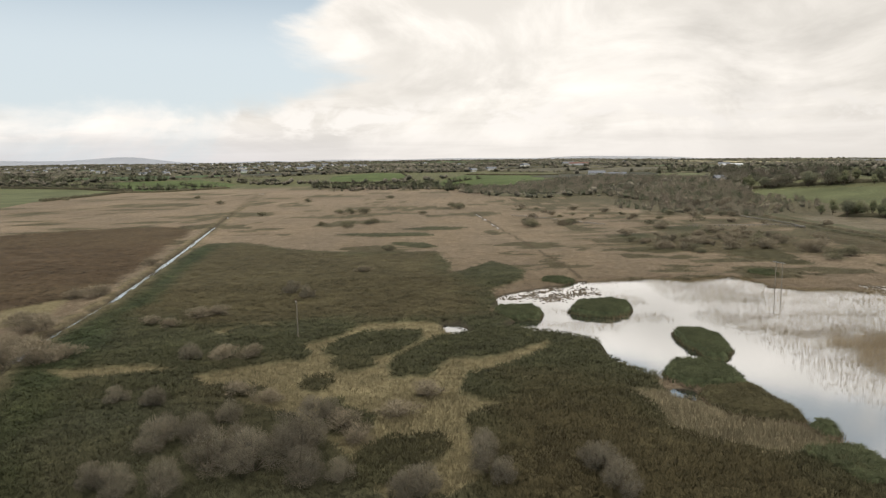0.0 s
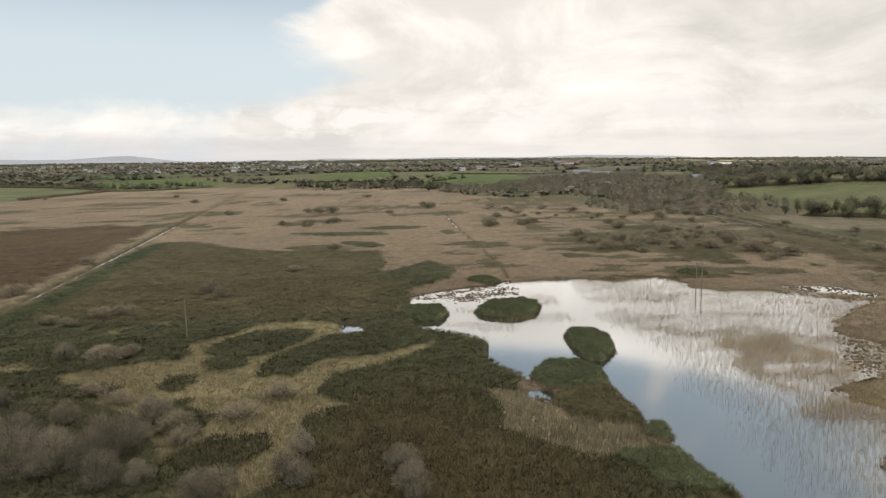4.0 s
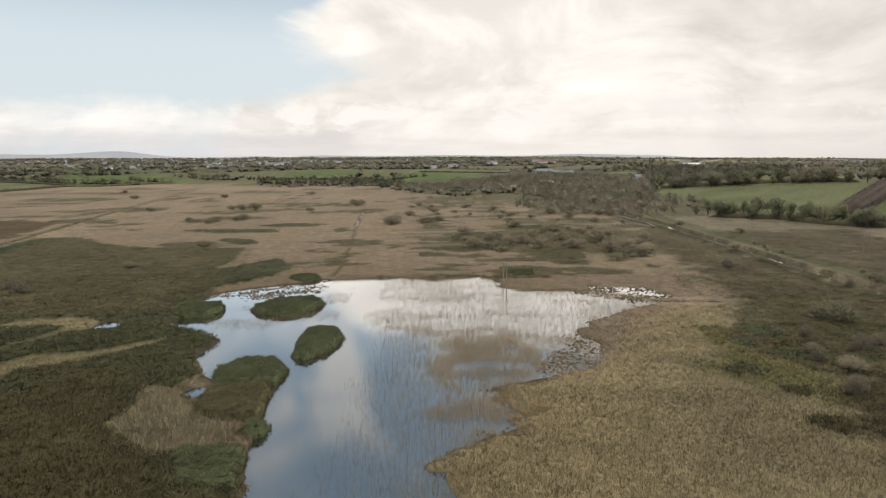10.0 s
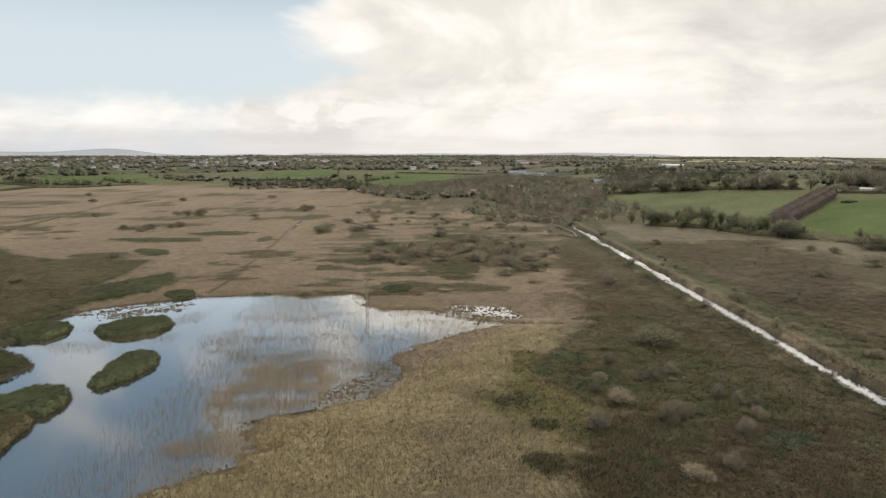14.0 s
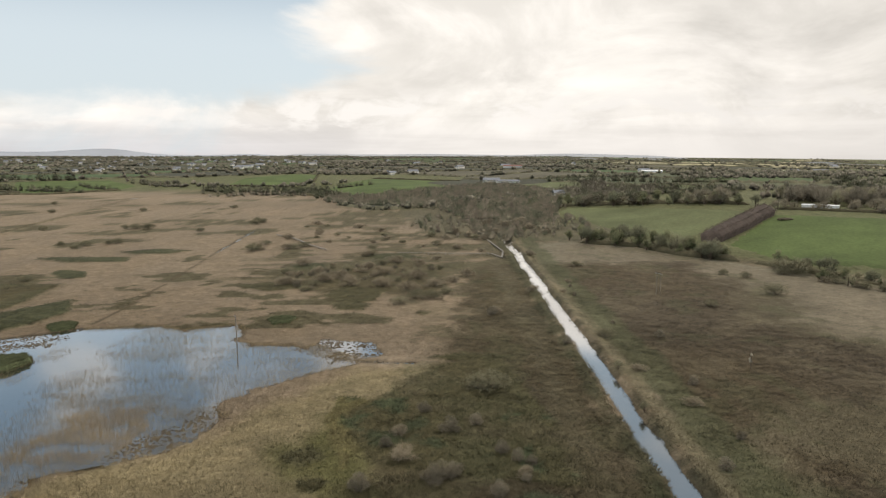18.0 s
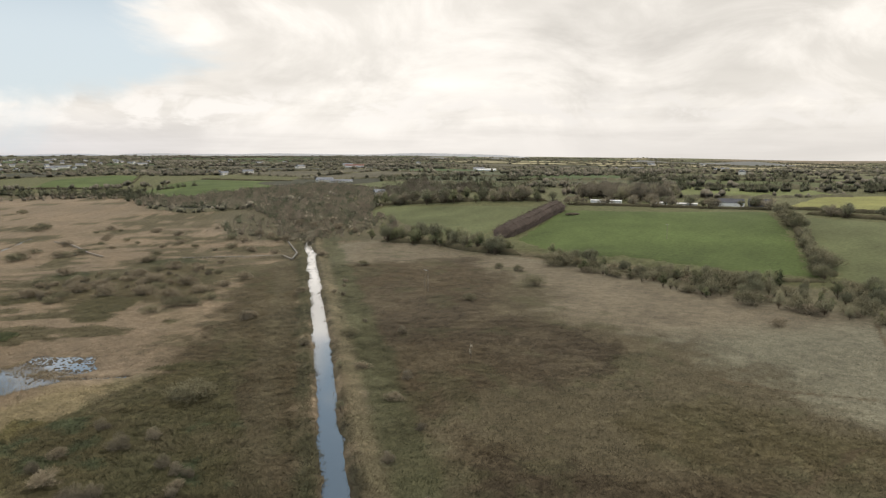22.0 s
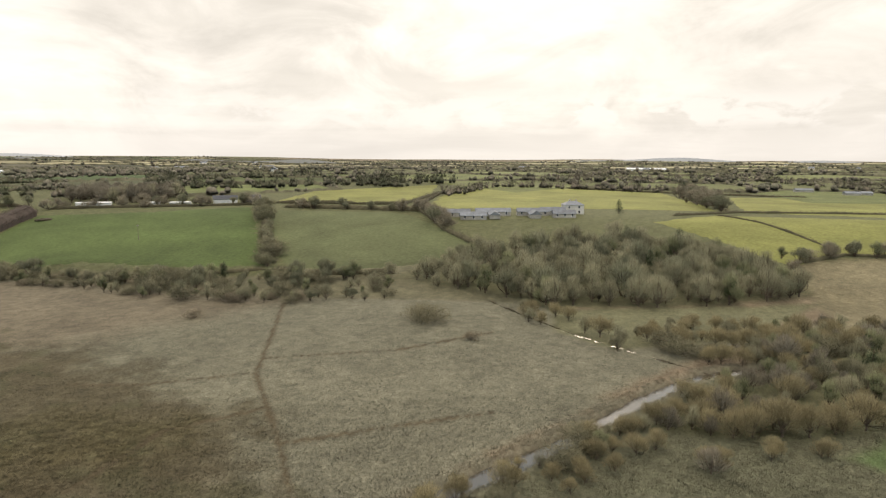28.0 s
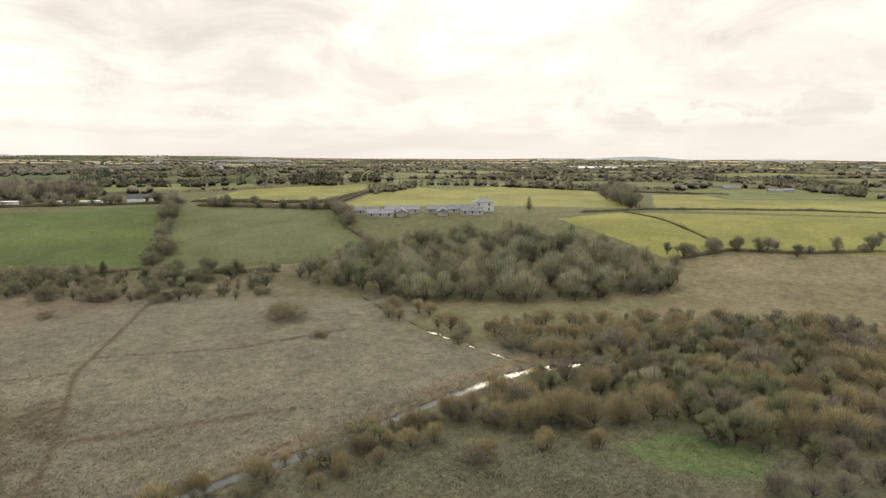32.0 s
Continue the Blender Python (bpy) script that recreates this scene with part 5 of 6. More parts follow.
def hedge(line, tall, wide, tone, label):
    """A hedge of uneven height and width: a rough core and the twigs that cover it."""
    rng = np.random.RandomState(int(abs(line[0][0]) + tall * 7))
    thing = new("hedge")
    ox, oy = line[0]
    pts = []
    for a, b in zip(line, line[1:]):
        n = max(2, int(math.dist(a, b) / 1.6))
        pts += [(a[0] + (b[0] - a[0]) * i / n, a[1] + (b[1] - a[1]) * i / n, b[0] - a[0], b[1] - a[1]) for i in range(n + (b == line[-1]))]
    p = np.array(pts)
    d = np.hypot(p[:, 2], p[:, 3])
    nx, ny = -p[:, 3] / d, p[:, 2] / d
    m = len(p)
    z = height(p[:, 0], p[:, 1])
    size = 0.6 + 0.75 * grain(np.arange(m) * 1.6, np.full(m, line[0][1]), 9.0, 3, 3)
    if tall > 6:
        size = 0.85 + 0.25 * size
    size *= smooth(np.minimum(np.arange(m), np.arange(m)[::-1]) / 5 + 0.12)
    ring = ((-0.5, 0), (-0.55, 0.5), (-0.3, 0.85), (0, 1), (0.3, 0.85), (0.55, 0.5), (0.5, 0))
    v = np.empty((m, 7, 3))
    for i, (u, h_) in enumerate(ring):
        jog = rng.uniform(0.8, 1.2, m) if tall < 6 else rng.uniform(0.92, 1.08, m)
        v[:, i, 0] = p[:, 0] - ox + nx * u * wide * size * jog
        v[:, i, 1] = p[:, 1] - oy + ny * u * wide * size * jog
        v[:, i, 2] = z + h_ * tall * 0.82 * size * (rng.uniform(0.85, 1.15, m) if tall < 6 else rng.uniform(0.95, 1.05, m)) - 0.2
    quads = [(i * 7 + j, i * 7 + j + 1, i * 7 + 8 + j, i * 7 + 7 + j) for i in range(m - 1) for j in range(6)]
    # the core takes a darker range of the tone than the twig layer
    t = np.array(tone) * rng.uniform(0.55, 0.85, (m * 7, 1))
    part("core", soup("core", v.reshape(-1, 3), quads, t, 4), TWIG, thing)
    n = min(m * (22 if tall < 6 else 70), 7000)
    k_, j_ = rng.randint(0, m, n), rng.randint(1, 6, n)
    at = v[k_, j_] + rng.normal(0, 0.5, (n, 3))
    grow = np.column_stack([nx[k_] * (j_ - 3) * 0.3, ny[k_] * (j_ - 3) * 0.3, np.full(n, 0.8)]) + rng.normal(0, 0.5, (n, 3))
    side = np.cross(grow, rng.normal(size=(n, 3)))
    side /= np.linalg.norm(side, axis=1)[:, None]
    w = (0.03 + 0.018 * tall * rng.rand(n, 1)) if tall < 6 else 0.05 + 0.05 * rng.rand(n, 1)
    tri = np.stack([at - side * w, at + side * w, at + grow * (0.5 + 0.08 * tall)], 1)
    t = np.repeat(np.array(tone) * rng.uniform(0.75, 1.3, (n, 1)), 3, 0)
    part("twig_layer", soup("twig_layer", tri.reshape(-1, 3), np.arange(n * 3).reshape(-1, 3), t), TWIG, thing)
    thing.location = (ox, oy, 0)
    return tagged(thing, label, "hedge", "field hedges")


HEDGE = (0.125, 0.115, 0.07)
hedge([(340, 397), (375, 427), (410, 460)], 8.5, 12.0, (0.118, 0.094, 0.080), "tall bare purple-brown hedge between two pastures")
for line, tall in ((((287, 605), (420, 506)), 4.0), (((423, 474), (483, 425), (545, 388)), 2.6), (((532, 375), (491, 310), (442, 236)), 4.0), (((268, 428), (300, 404), (315, 371), (339, 346)), 4.0), (((539, 360), (583, 265), (545, 211), (530, 172)), 3.5), (((905, 208), (772, 134), (725, 110)), 2.5), (((692, 109), (671, 74), (631, 27)), 1.6), (((592, 42), (627, 23), (640, -4), (670, -41)), 2.2), (((343, 342), (375, 278), (407, 252), (440, 231)), 2.2), (((440, 231), (448, 207), (473, 177)), 3.0), (((600, 286), (724, 373), (842, 416)), 3.0), (((669, 128), (724, 102), (787, 14), (805, -60)), 2.2), (((947, 107), (912, 228), (902, 344)), 2.5), (((556, 397), (614, 312), (724, 376)), 3.0), (((255, 1003), (292, 919), (332, 710)), 3.0), (((384, 859), (365, 690), (466, 710)), 3.0), (((466, 710), (541, 865)), 3.0), (((-15, 908), (78, 826), (202, 876)), 3.5), (((62, 1177), (218, 1089)), 3.0), (((-180, 1078), (-80, 1080), (-34, 1135), (-54, 1294)), 3.0), (((-300, 1000), (-376, 924), (-425, 924)), 3.5), (((-430, 740), (-424, 950), (-540, 1010), (-670, 1042)), 4.0)):
    hedge(list(line), tall, tall * 0.9, HEDGE, "uneven dark field hedge with bare twigs")


# ---- pastures ----
def field(outline, tone, label, raise_=0.35, step=16.0):
    """One pasture, laid over the land."""
    p = np.array(outline, float)
    mid = p.mean(0)
    ring = []
    for a, b in zip(p, np.roll(p, -1, 0)):
        n = max(2, int(np.linalg.norm(b - a) / step))
        ring += [a + (b - a) * i / n for i in range(n)]
    ring = np.array(ring)
    n, loops = len(ring), 9
    pts = np.concatenate([mid + (ring - mid) * (1 - i / loops) for i in range(loops)] + [mid[None]])
    z = height(pts[:, 0], pts[:, 1]) + raise_
    z[:n] -= raise_ + 0.1
    verts = np.column_stack([pts, z])
    tris = []
    for i in range(loops - 1):
        for j in range(n):
            q = (j + 1) % n
            tris += [(i * n + j, i * n + q, i * n + n + j), (i * n + q, i * n + n + q, i * n + n + j)]
    tris += [((loops - 1) * n + j, (loops - 1) * n + (j + 1) % n, loops * n) for j in range(n)]
    tint = np.array(tone) * (0.85 + 0.3 * grain(pts[:, 0], pts[:, 1], 60, 2))[:, None]
    me = soup("pasture", verts, tris, tint)
    bm = bmesh.new()
    bm.from_mesh(me)
    bmesh.ops.recalc_face_normals(bm, faces=bm.faces[:])
    if sum(f.normal.z for f in bm.faces) < 0:
        bmesh.ops.reverse_faces(bm, faces=bm.faces[:])
    for f in bm.faces:
        f.smooth = True
    bm.to_mesh(me)
    bm.free()
    return tagged(part("pasture", me, MEADOW), label, "field", "pastures", "structure")


# YELLOW holds the sunshine on the eastern pastures in its base colour
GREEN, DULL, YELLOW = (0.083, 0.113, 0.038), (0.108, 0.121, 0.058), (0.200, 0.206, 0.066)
PASTURES = [
    ([(350, 388), (410, 455), (466, 405), (528, 379), (442, 237), (414, 267), (386, 317), (359, 332)], GREEN, "bright green pasture sloping down to the marsh"),
    ([(279, 575), (298, 591), (408, 468), (333, 413), (321, 416), (297, 481)], DULL, "dull olive pasture beside a bare hedge"),
    ([(519, 358), (568, 275), (563, 252), (533, 181), (499, 172), (458, 201), (446, 231)], DULL, "olive green grazed pasture"),
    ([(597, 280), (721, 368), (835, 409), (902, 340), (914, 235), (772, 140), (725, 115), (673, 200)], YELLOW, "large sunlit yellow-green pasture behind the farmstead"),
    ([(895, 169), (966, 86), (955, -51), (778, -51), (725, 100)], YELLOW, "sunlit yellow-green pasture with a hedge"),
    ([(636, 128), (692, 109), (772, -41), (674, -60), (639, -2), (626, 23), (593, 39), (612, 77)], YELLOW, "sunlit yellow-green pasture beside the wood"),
    ([(-173, 1081), (-178, 1225), (-108, 1341), (-55, 1288), (-36, 1137), (-82, 1084)], GREEN, "green hillside pasture beyond the marsh"),
    ([(-15, 908), (62, 1176), (215, 1086), (202, 883), (78, 830)], GREEN, "green pasture on the far marsh edge"),
    ([(-423, 928), (-546, 1136), (-399, 1168), (-307, 1073), (-307, 997), (-376, 928)], GREEN, "bright green low hill pasture"),
    ([(-667, 1039), (-537, 1007), (-426, 947), (-437, 737), (-407, 631), (-560, 640)], DULL, "flat green pasture on the marsh edge"),
    ([(252, 1004), (289, 924), (401, 1038), (332, 713), (293, 811)], DULL, "green pasture around a farmhouse"),
    ([(384, 856), (447, 954), (540, 864), (463, 711), (365, 692)], DULL, "green pasture between hedges"),
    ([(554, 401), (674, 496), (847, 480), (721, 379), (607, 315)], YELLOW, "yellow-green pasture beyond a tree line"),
]
for outline, tone, label in PASTURES:
    field(outline, tone, label)


GOLDEN = (1 + 5 ** 0.5) / 2
ICO = np.array([(-1, GOLDEN, 0), (1, GOLDEN, 0), (-1, -GOLDEN, 0), (1, -GOLDEN, 0), (0, -1, GOLDEN), (0, 1, GOLDEN), (0, -1, -GOLDEN), (0, 1, -GOLDEN), (GOLDEN, 0, -1), (GOLDEN, 0, 1), (-GOLDEN, 0, -1), (-GOLDEN, 0, 1)]) / (1 + GOLDEN ** 2) ** 0.5
ICO_FACES = np.array([(0, 11, 5), (0, 5, 1), (0, 1, 7), (0, 7, 10), (0, 10, 11), (1, 5, 9), (5, 11, 4), (11, 10, 2), (10, 7, 6), (7, 1, 8), (3, 9, 4), (3, 4, 2), (3, 2, 6), (3, 6, 8), (3, 8, 9), (4, 9, 5), (2, 4, 11), (6, 2, 10), (8, 6, 7), (9, 8, 1)])


def crowns(spots, tall, wide, tones, rng):
    """Uneven clumps of twigs seen from far away, one for each spot."""
    m = len(spots)
    v = ICO[None] * rng.uniform(0.78, 1.18, (m, 12, 1)) + rng.normal(0, 0.07, (m, 12, 3))
    v = v * np.stack([wide * 0.5, wide * 0.5, tall * 0.46], 1)[:, None]
    v[:, :, 2] += 0.5 * tall[:, None]
    v[:, :, 2] = np.maximum(v[:, :, 2], -0.1)
    v += np.column_stack([spots, height(spots[:, 0], spots[:, 1])])[:, None]
    f = (np.arange(m)[:, None, None] * 12 + ICO_FACES[None]).reshape(-1, 3)
    t = np.repeat(tones, 12, 0) * rng.uniform(0.93, 1.07, (m * 12, 1))
    return v.reshape(-1, 3), f, t


def treetops(spots, low, high, tones, n, seed, broad=1.1):
    """Many leafless trees at once: uneven crowns of upright twigs, and their trunks."""
    rng = np.random.RandomState(seed)
    m = len(spots)
    tall = rng.uniform(low, high, m) * (0.75 + 0.5 * grain(spots[:, 0], spots[:, 1], 26, 5))
    wide = tall * rng.uniform(0.8, 1.2, m) * broad
    z = height(spots[:, 0], spots[:, 1])
    lobes = rng.normal(0, 1, (m, 4, 3)) * np.array((0.20, 0.20, 0.13))
    pick = rng.randint(0, 4, (m, n))
    c = lobes[np.arange(m)[:, None], pick]
    d = rng.normal(0, 1, (m, n, 3))
    d /= np.linalg.norm(d, axis=2)[:, :, None]
    c = c + d * (rng.rand(m, n, 1) ** 0.45) * np.array((0.32, 0.32, 0.34))
    at = c * np.stack([wide, wide, tall], 1)[:, None]
    at[:, :, 2] += 0.56 * tall[:, None]
    at[:, :, 2] = np.maximum(at[:, :, 2], 0.1)
    at += np.column_stack([spots, z])[:, None]
    grow = d * 0.8 + np.array((0, 0, 0.7)) + rng.normal(0, 0.4, (m, n, 3))
    side = np.cross(grow, rng.normal(size=(m, n, 3)))
    side /= np.linalg.norm(side, axis=2)[:, :, None]
    w = (0.034 * tall * (110 / n) ** 0.5)[:, None, None] * rng.uniform(0.6, 1.5, (m, n, 1))
    size = 0.15 * tall[:, None, None] * rng.uniform(0.7, 1.3, (m, n, 1))
    v = np.stack([at - side * w, at + side * w, at + grow * size], 2).reshape(-1, 3)
    own = np.array(tones)[rng.randint(len(tones), size=m)] * rng.uniform(0.78, 1.24, (m, 1))
    t = np.repeat(own, n * 3, 0) * np.repeat(rng.uniform(0.92, 1.08, m * n), 3)[:, None]
    foot = np.column_stack([spots, z])
    r = 0.022 * tall
    trunk = np.stack([foot + np.column_stack([-r, r * 0, r * 0 - 0.3]), foot + np.column_stack([r, r * 0, r * 0 - 0.3]), foot + np.column_stack([r * 0, r * 0, 0.7 * tall]),
                      foot + np.column_stack([r * 0, -r, r * 0 - 0.3]), foot + np.column_stack([r * 0, r, r * 0 - 0.3]), foot + np.column_stack([r * 0, r * 0, 0.7 * tall])], 1).reshape(-1, 3)
    core, faces, tint = crowns(np.concatenate([spots + lobes[:, i, :2] * wide[:, None] * 0.8 for i in (0, 1, 2)]), np.tile(tall, 3) * rng.uniform(0.45, 0.65, 3 * m), np.tile(wide, 3) * 0.34, np.tile(own, (3, 1)), rng)
    verts = np.concatenate([v, trunk])
    return np.concatenate([verts, core]), np.concatenate([np.arange(len(verts)).reshape(-1, 3), faces + len(verts)]), np.concatenate([t, np.tile(np.array((0.12, 0.10, 0.08)), (len(trunk), 1)), tint])


def rounded(me):
    me.polygons.foreach_set("use_smooth", np.ones(len(me.polygons), bool))
    return me


def stand(name, label, heaps):
    """Several groups of trees as one wood."""
    start = np.cumsum([0] + [len(h_[0]) for h_ in heaps])
    v, t = np.concatenate([h_[0] for h_ in heaps]), np.concatenate([h_[2] for h_ in heaps])
    f = np.concatenate([h_[1] + o for h_, o in zip(heaps, start)])
    return tagged(part(name, rounded(soup(name, v, f, t)), WOODS), label, "trees", kind="stuff")


def spots_in(poly, step, seed, gap=0.08):
    rng = np.random.RandomState(seed)
    p = np.array(poly, float)
    gx, gy = np.meshgrid(np.arange(p[:, 0].min(), p[:, 0].max(), step), np.arange(p[:, 1].min(), p[:, 1].max(), step))
    q = np.column_stack([gx.ravel(), gy.ravel()]) + rng.uniform(-0.5, 0.5, (gx.size, 2)) * step
    keep = (inside(poly, q[:, 0], q[:, 1]) + 9 * (grain(q[:, 0], q[:, 1], 22, 8) - 0.5) < 0) & (rng.rand(len(q)) > gap)
    for outline, _, _ in PASTURES:
        keep &= inside(outline, q[:, 0], q[:, 1]) > 2
    return q[keep]


def spots_on(line, step, loose, seed, gap=0.1):
    rng = np.random.RandomState(seed)
    out = []
    for a, b in zip(line, line[1:]):
        n = max(1, int(math.dist(a, b) / step))
        f = ((np.arange(n) + rng.rand(n)) / n)[:, None]
        out.append(np.array(a) + (np.array(b) - np.array(a)) * f + rng.normal(0, loose, (n, 2)))
    q = np.concatenate(out)
    return q[rng.rand(len(q)) > gap]


SCRUB_WOOD = ((0.285, 0.258, 0.192), (0.300, 0.258, 0.200), (0.265, 0.250, 0.180), (0.315, 0.280, 0.212), (0.160, 0.174, 0.112))
OLIVE_WOOD = ((0.188, 0.176, 0.128), (0.215, 0.190, 0.148), (0.150, 0.152, 0.100))
DARK_WOOD = ((0.112, 0.118, 0.074), (0.140, 0.136, 0.094), (0.094, 0.104, 0.062))
stand("scrub_wood", "dense grey-brown leafless scrub wood on the marsh edge", [
    treetops(spots_in([(36, 791), (80, 732), (126, 712), (149, 683), (182, 634), (202, 581), (239, 547), (269, 532), (292, 597), (301, 668), (322, 722), (333, 869), (265, 981), (202, 887), (78, 836), (41, 862)], 6.2, 71), 3.5, 7.5, SCRUB_WOOD, 110, 81),
    treetops(spots_in([(150, 540), (165, 470), (200, 448), (214, 446), (232, 446), (262, 462), (293, 503), (287, 575), (180, 625)], 9.5, 74), 2.0, 5.0, SCRUB_WOOD, 130, 84),
    treetops(spots_in([(195, 607), (203, 480), (203, 436), (222, 428), (238, 470), (251, 507), (267, 518), (278, 459), (293, 482), (299, 597), (269, 594), (240, 589)], 7.0, 72), 2.0, 5.0, SCRUB_WOOD, 170, 82),
    treetops(spots_in([(300, 643), (329, 594), (415, 649), (454, 803), (406, 840), (329, 854)], 8.5, 73), 6, 11, OLIVE_WOOD, 90, 83)])
stand("tree_line", "dark continuous lines of trees round far pastures", [
    treetops(spots_on(line, step, loose, 90 + i), low, high, DARK_WOOD if dark else OLIVE_WOOD, 50, 110 + i) for i, (line, step, loose, low, high, dark) in enumerate((
        ([(-690, 1076), (-617, 1043), (-524, 1014), (-424, 980), (-336, 952)], 3.6, 2.5, 5, 10, 1),
        ([(-401, 1071), (-356, 1022), (-307, 1004)], 3.6, 2, 4, 7, 1),
        ([(-734, 1147), (-673, 1139), (-575, 1154), (-529, 1148), (-455, 1167)], 3.6, 5, 7, 13, 1),
        ([(-346, 1132), (-285, 1081), (-235, 1064)], 3.6, 5, 5, 9, 0),
        ([(-169, 991), (-129, 944), (-99, 963), (-48, 961), (18, 891), (45, 824)], 3.0, 9, 6, 11, 1),
        ([(-36, 956), (16, 984), (82, 1008)], 3.0, 2.5, 4, 8, 1),
        ([(-119, 879), (-85, 910), (-16, 903), (32, 883)], 3.2, 9, 4, 8, 0),
        ([(363, 675), (416, 656), (462, 612)], 3.4, 4, 7, 12, 1),
        ([(339, 988), (429, 946), (483, 893), (562, 878)], 3.8, 5, 6, 11, 1),
        ([(469, 562), (501, 546), (534, 534)], 3.0, 9, 9, 15, 0),
        ([(583, 670), (614, 617), (657, 573), (673, 546)], 3.6, 5, 7, 12, 1),
        ([(780, 550), (814, 525), (862, 488)], 3.2, 9, 9, 15, 1),
        ([(675, 867), (738, 763), (869, 733)], 4.0, 5, 7, 12, 1),
        ([(709, 353), (765, 375), (846, 405)], 5.0, 4, 5, 10, 0),
        ([(846, 409), (884, 372), (909, 284), (914, 222)], 5.0, 4, 6, 12, 0),
        ([(1010, 460), (1104, 391), (1135, 297)], 5.0, 5, 7, 13, 0),
        ([(1289, 390), (1280, 253), (1176, 126), (1003, 6)], 5.0, 5, 7, 13, 0),
        ([(690, 566), (757, 553), (782, 467)], 4.4, 5, 7, 12, 1),
    ))])


def far_country():
    """Fields between hedges that go on to the horizon, cell by cell."""
    rng = np.random.RandomState(9)
    seeds = []
    r = 640.0
    while r < 4700:
        gap = 190 * (1 + r / 3500)
        for a in np.arange(-48, 104, math.degrees(gap / r)):
            q = radians(a + rng.uniform(-0.35, 0.35) * math.degrees(gap / r))
            rr = r * rng.uniform(0.95, 1.06)
            seeds.append((rr * math.sin(q) + 120, rr * math.cos(q)))
        r *= 1.0 + 0.62 * gap / r
    seeds = np.array(seeds)
    lines = []
    for i, s in enumerate(seeds):
        d = (s[0] - 270) * 0.843 + (s[1] - 458) * 0.537
        if d < 60 and s[1] < 960 and s[0] > -480:
            continue
        if any(inside(o, s[:1], s[1:])[0] < 25 for o, _, _ in PASTURES):
            continue
        if inside([(560, 270), (720, 230), (700, 130), (590, 0), (470, 60), (460, 200)], s[:1], s[1:])[0] < 20:
            continue
        cell = [np.array(v, float) + s for v in ((-700, -700), (700, -700), (700, 700), (-700, 700))]
        for j in np.argsort(((seeds - s) ** 2).sum(1))[1:16]:
            n, c = seeds[j] - s, (seeds[j] + s) / 2
            out = []
            for a, b in zip(cell, cell[1:] + cell[:1]):
                da, db = (a - c) @ n, (b - c) @ n
                if da <= 0:
                    out.append(a)
                if da * db < 0:
                    out.append(a + (b - a) * da / (da - db))
            cell = out
        if len(cell) < 3:
            continue
        cell = np.array(cell)
        if np.abs(cell - s).max() > 650:
            continue
        lines += [(a, b) for a, b in zip(cell, np.roll(cell, -1, 0)) if (a[0], a[1]) < (b[0], b[1])]
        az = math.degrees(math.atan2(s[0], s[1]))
        # cells on the sun's side get sunlight mixed into their colour as yellow
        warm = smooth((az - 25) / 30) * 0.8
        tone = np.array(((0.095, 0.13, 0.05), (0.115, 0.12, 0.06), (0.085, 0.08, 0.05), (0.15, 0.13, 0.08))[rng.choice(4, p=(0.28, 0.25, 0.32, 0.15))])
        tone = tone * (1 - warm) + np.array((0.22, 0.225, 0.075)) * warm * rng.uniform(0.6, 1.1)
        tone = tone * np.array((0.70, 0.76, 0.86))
        # distant eastern cells: sunlight painted in as a paler straw tone
        sun_pale = smooth((np.hypot(*s) - 1500) / 900) * smooth((az - 8) / 20) * (rng.rand() < 0.6)
        tone = tone * (1 - sun_pale) + np.array((0.34, 0.31, 0.19)) * sun_pale
        shrink = s + (cell - s) * 0.96
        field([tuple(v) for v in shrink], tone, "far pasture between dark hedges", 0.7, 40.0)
    # continuous low hedges
    v, q, t, spots, count = [], [], [], [], 0
    for a, b in lines:
        long = np.linalg.norm(b - a)
        mid = (a + b) / 2
        step = 5.0 if np.hypot(*mid) < 2200 else 11.0
        n = int(long / step)
        if n < 2 or any(inside(o, mid[:1], mid[1:])[0] < 4 for o, _, _ in PASTURES):
            continue
        f = np.linspace(0, 1, n + 1)[:, None]
        p = a + (b - a) * f + rng.normal(0, 0.5, (n + 1, 2))
        side = np.array((-(b - a)[1], (b - a)[0])) / long
        h_ = rng.uniform(1.8, 4.8) * rng.uniform(0.5, 1.3, n + 1)
        w = rng.uniform(1.4, 3.6, n + 1)[:, None]
        z = height(p[:, 0], p[:, 1])
        strip = np.stack([np.column_stack([p - side * w, z]), np.column_stack([p + rng.normal(0, 0.4, (n + 1, 2)), z + h_]), np.column_stack([p + side * w, z])], 1)
        i = np.arange(n) * 3 + count
        q.append(np.concatenate([np.stack([i, i + 1, i + 4, i + 3], 1), np.stack([i + 1, i + 2, i + 5, i + 4], 1)]))
        v.append(strip.reshape(-1, 3))
        t.append(np.repeat(np.array((0.120, 0.116, 0.076)) * rng.uniform(0.7, 1.3, (n + 1, 1)), 3, 0))
        count += 3 * (n + 1)
        trees = int(long / rng.uniform(5, 14))
        spots.append(a + (b - a) * rng.rand(trees, 1) + rng.normal(0, 1.5, (trees, 2)))
    me = soup("far_hedge_banks", np.concatenate(v), np.concatenate(q), np.concatenate(t), 4)
    tagged(part("far_hedge_banks", me, FAR), "low dark hedge banks dividing distant fields", "hedges", kind="stuff")
    p = np.concatenate(spots)
    keep = np.ones(len(p), bool)
    for outline, _, _ in PASTURES:
        keep &= inside(outline, p[:, 0], p[:, 1]) > 4
    p = p[keep]
    # woods and thickets
    extra = np.column_stack([rng.uniform(-2600, 3600, 150000), rng.uniform(560, 3800, 150000)])
    d = (extra[:, 0] - 270) * 0.843 + (extra[:, 1] - 458) * 0.537
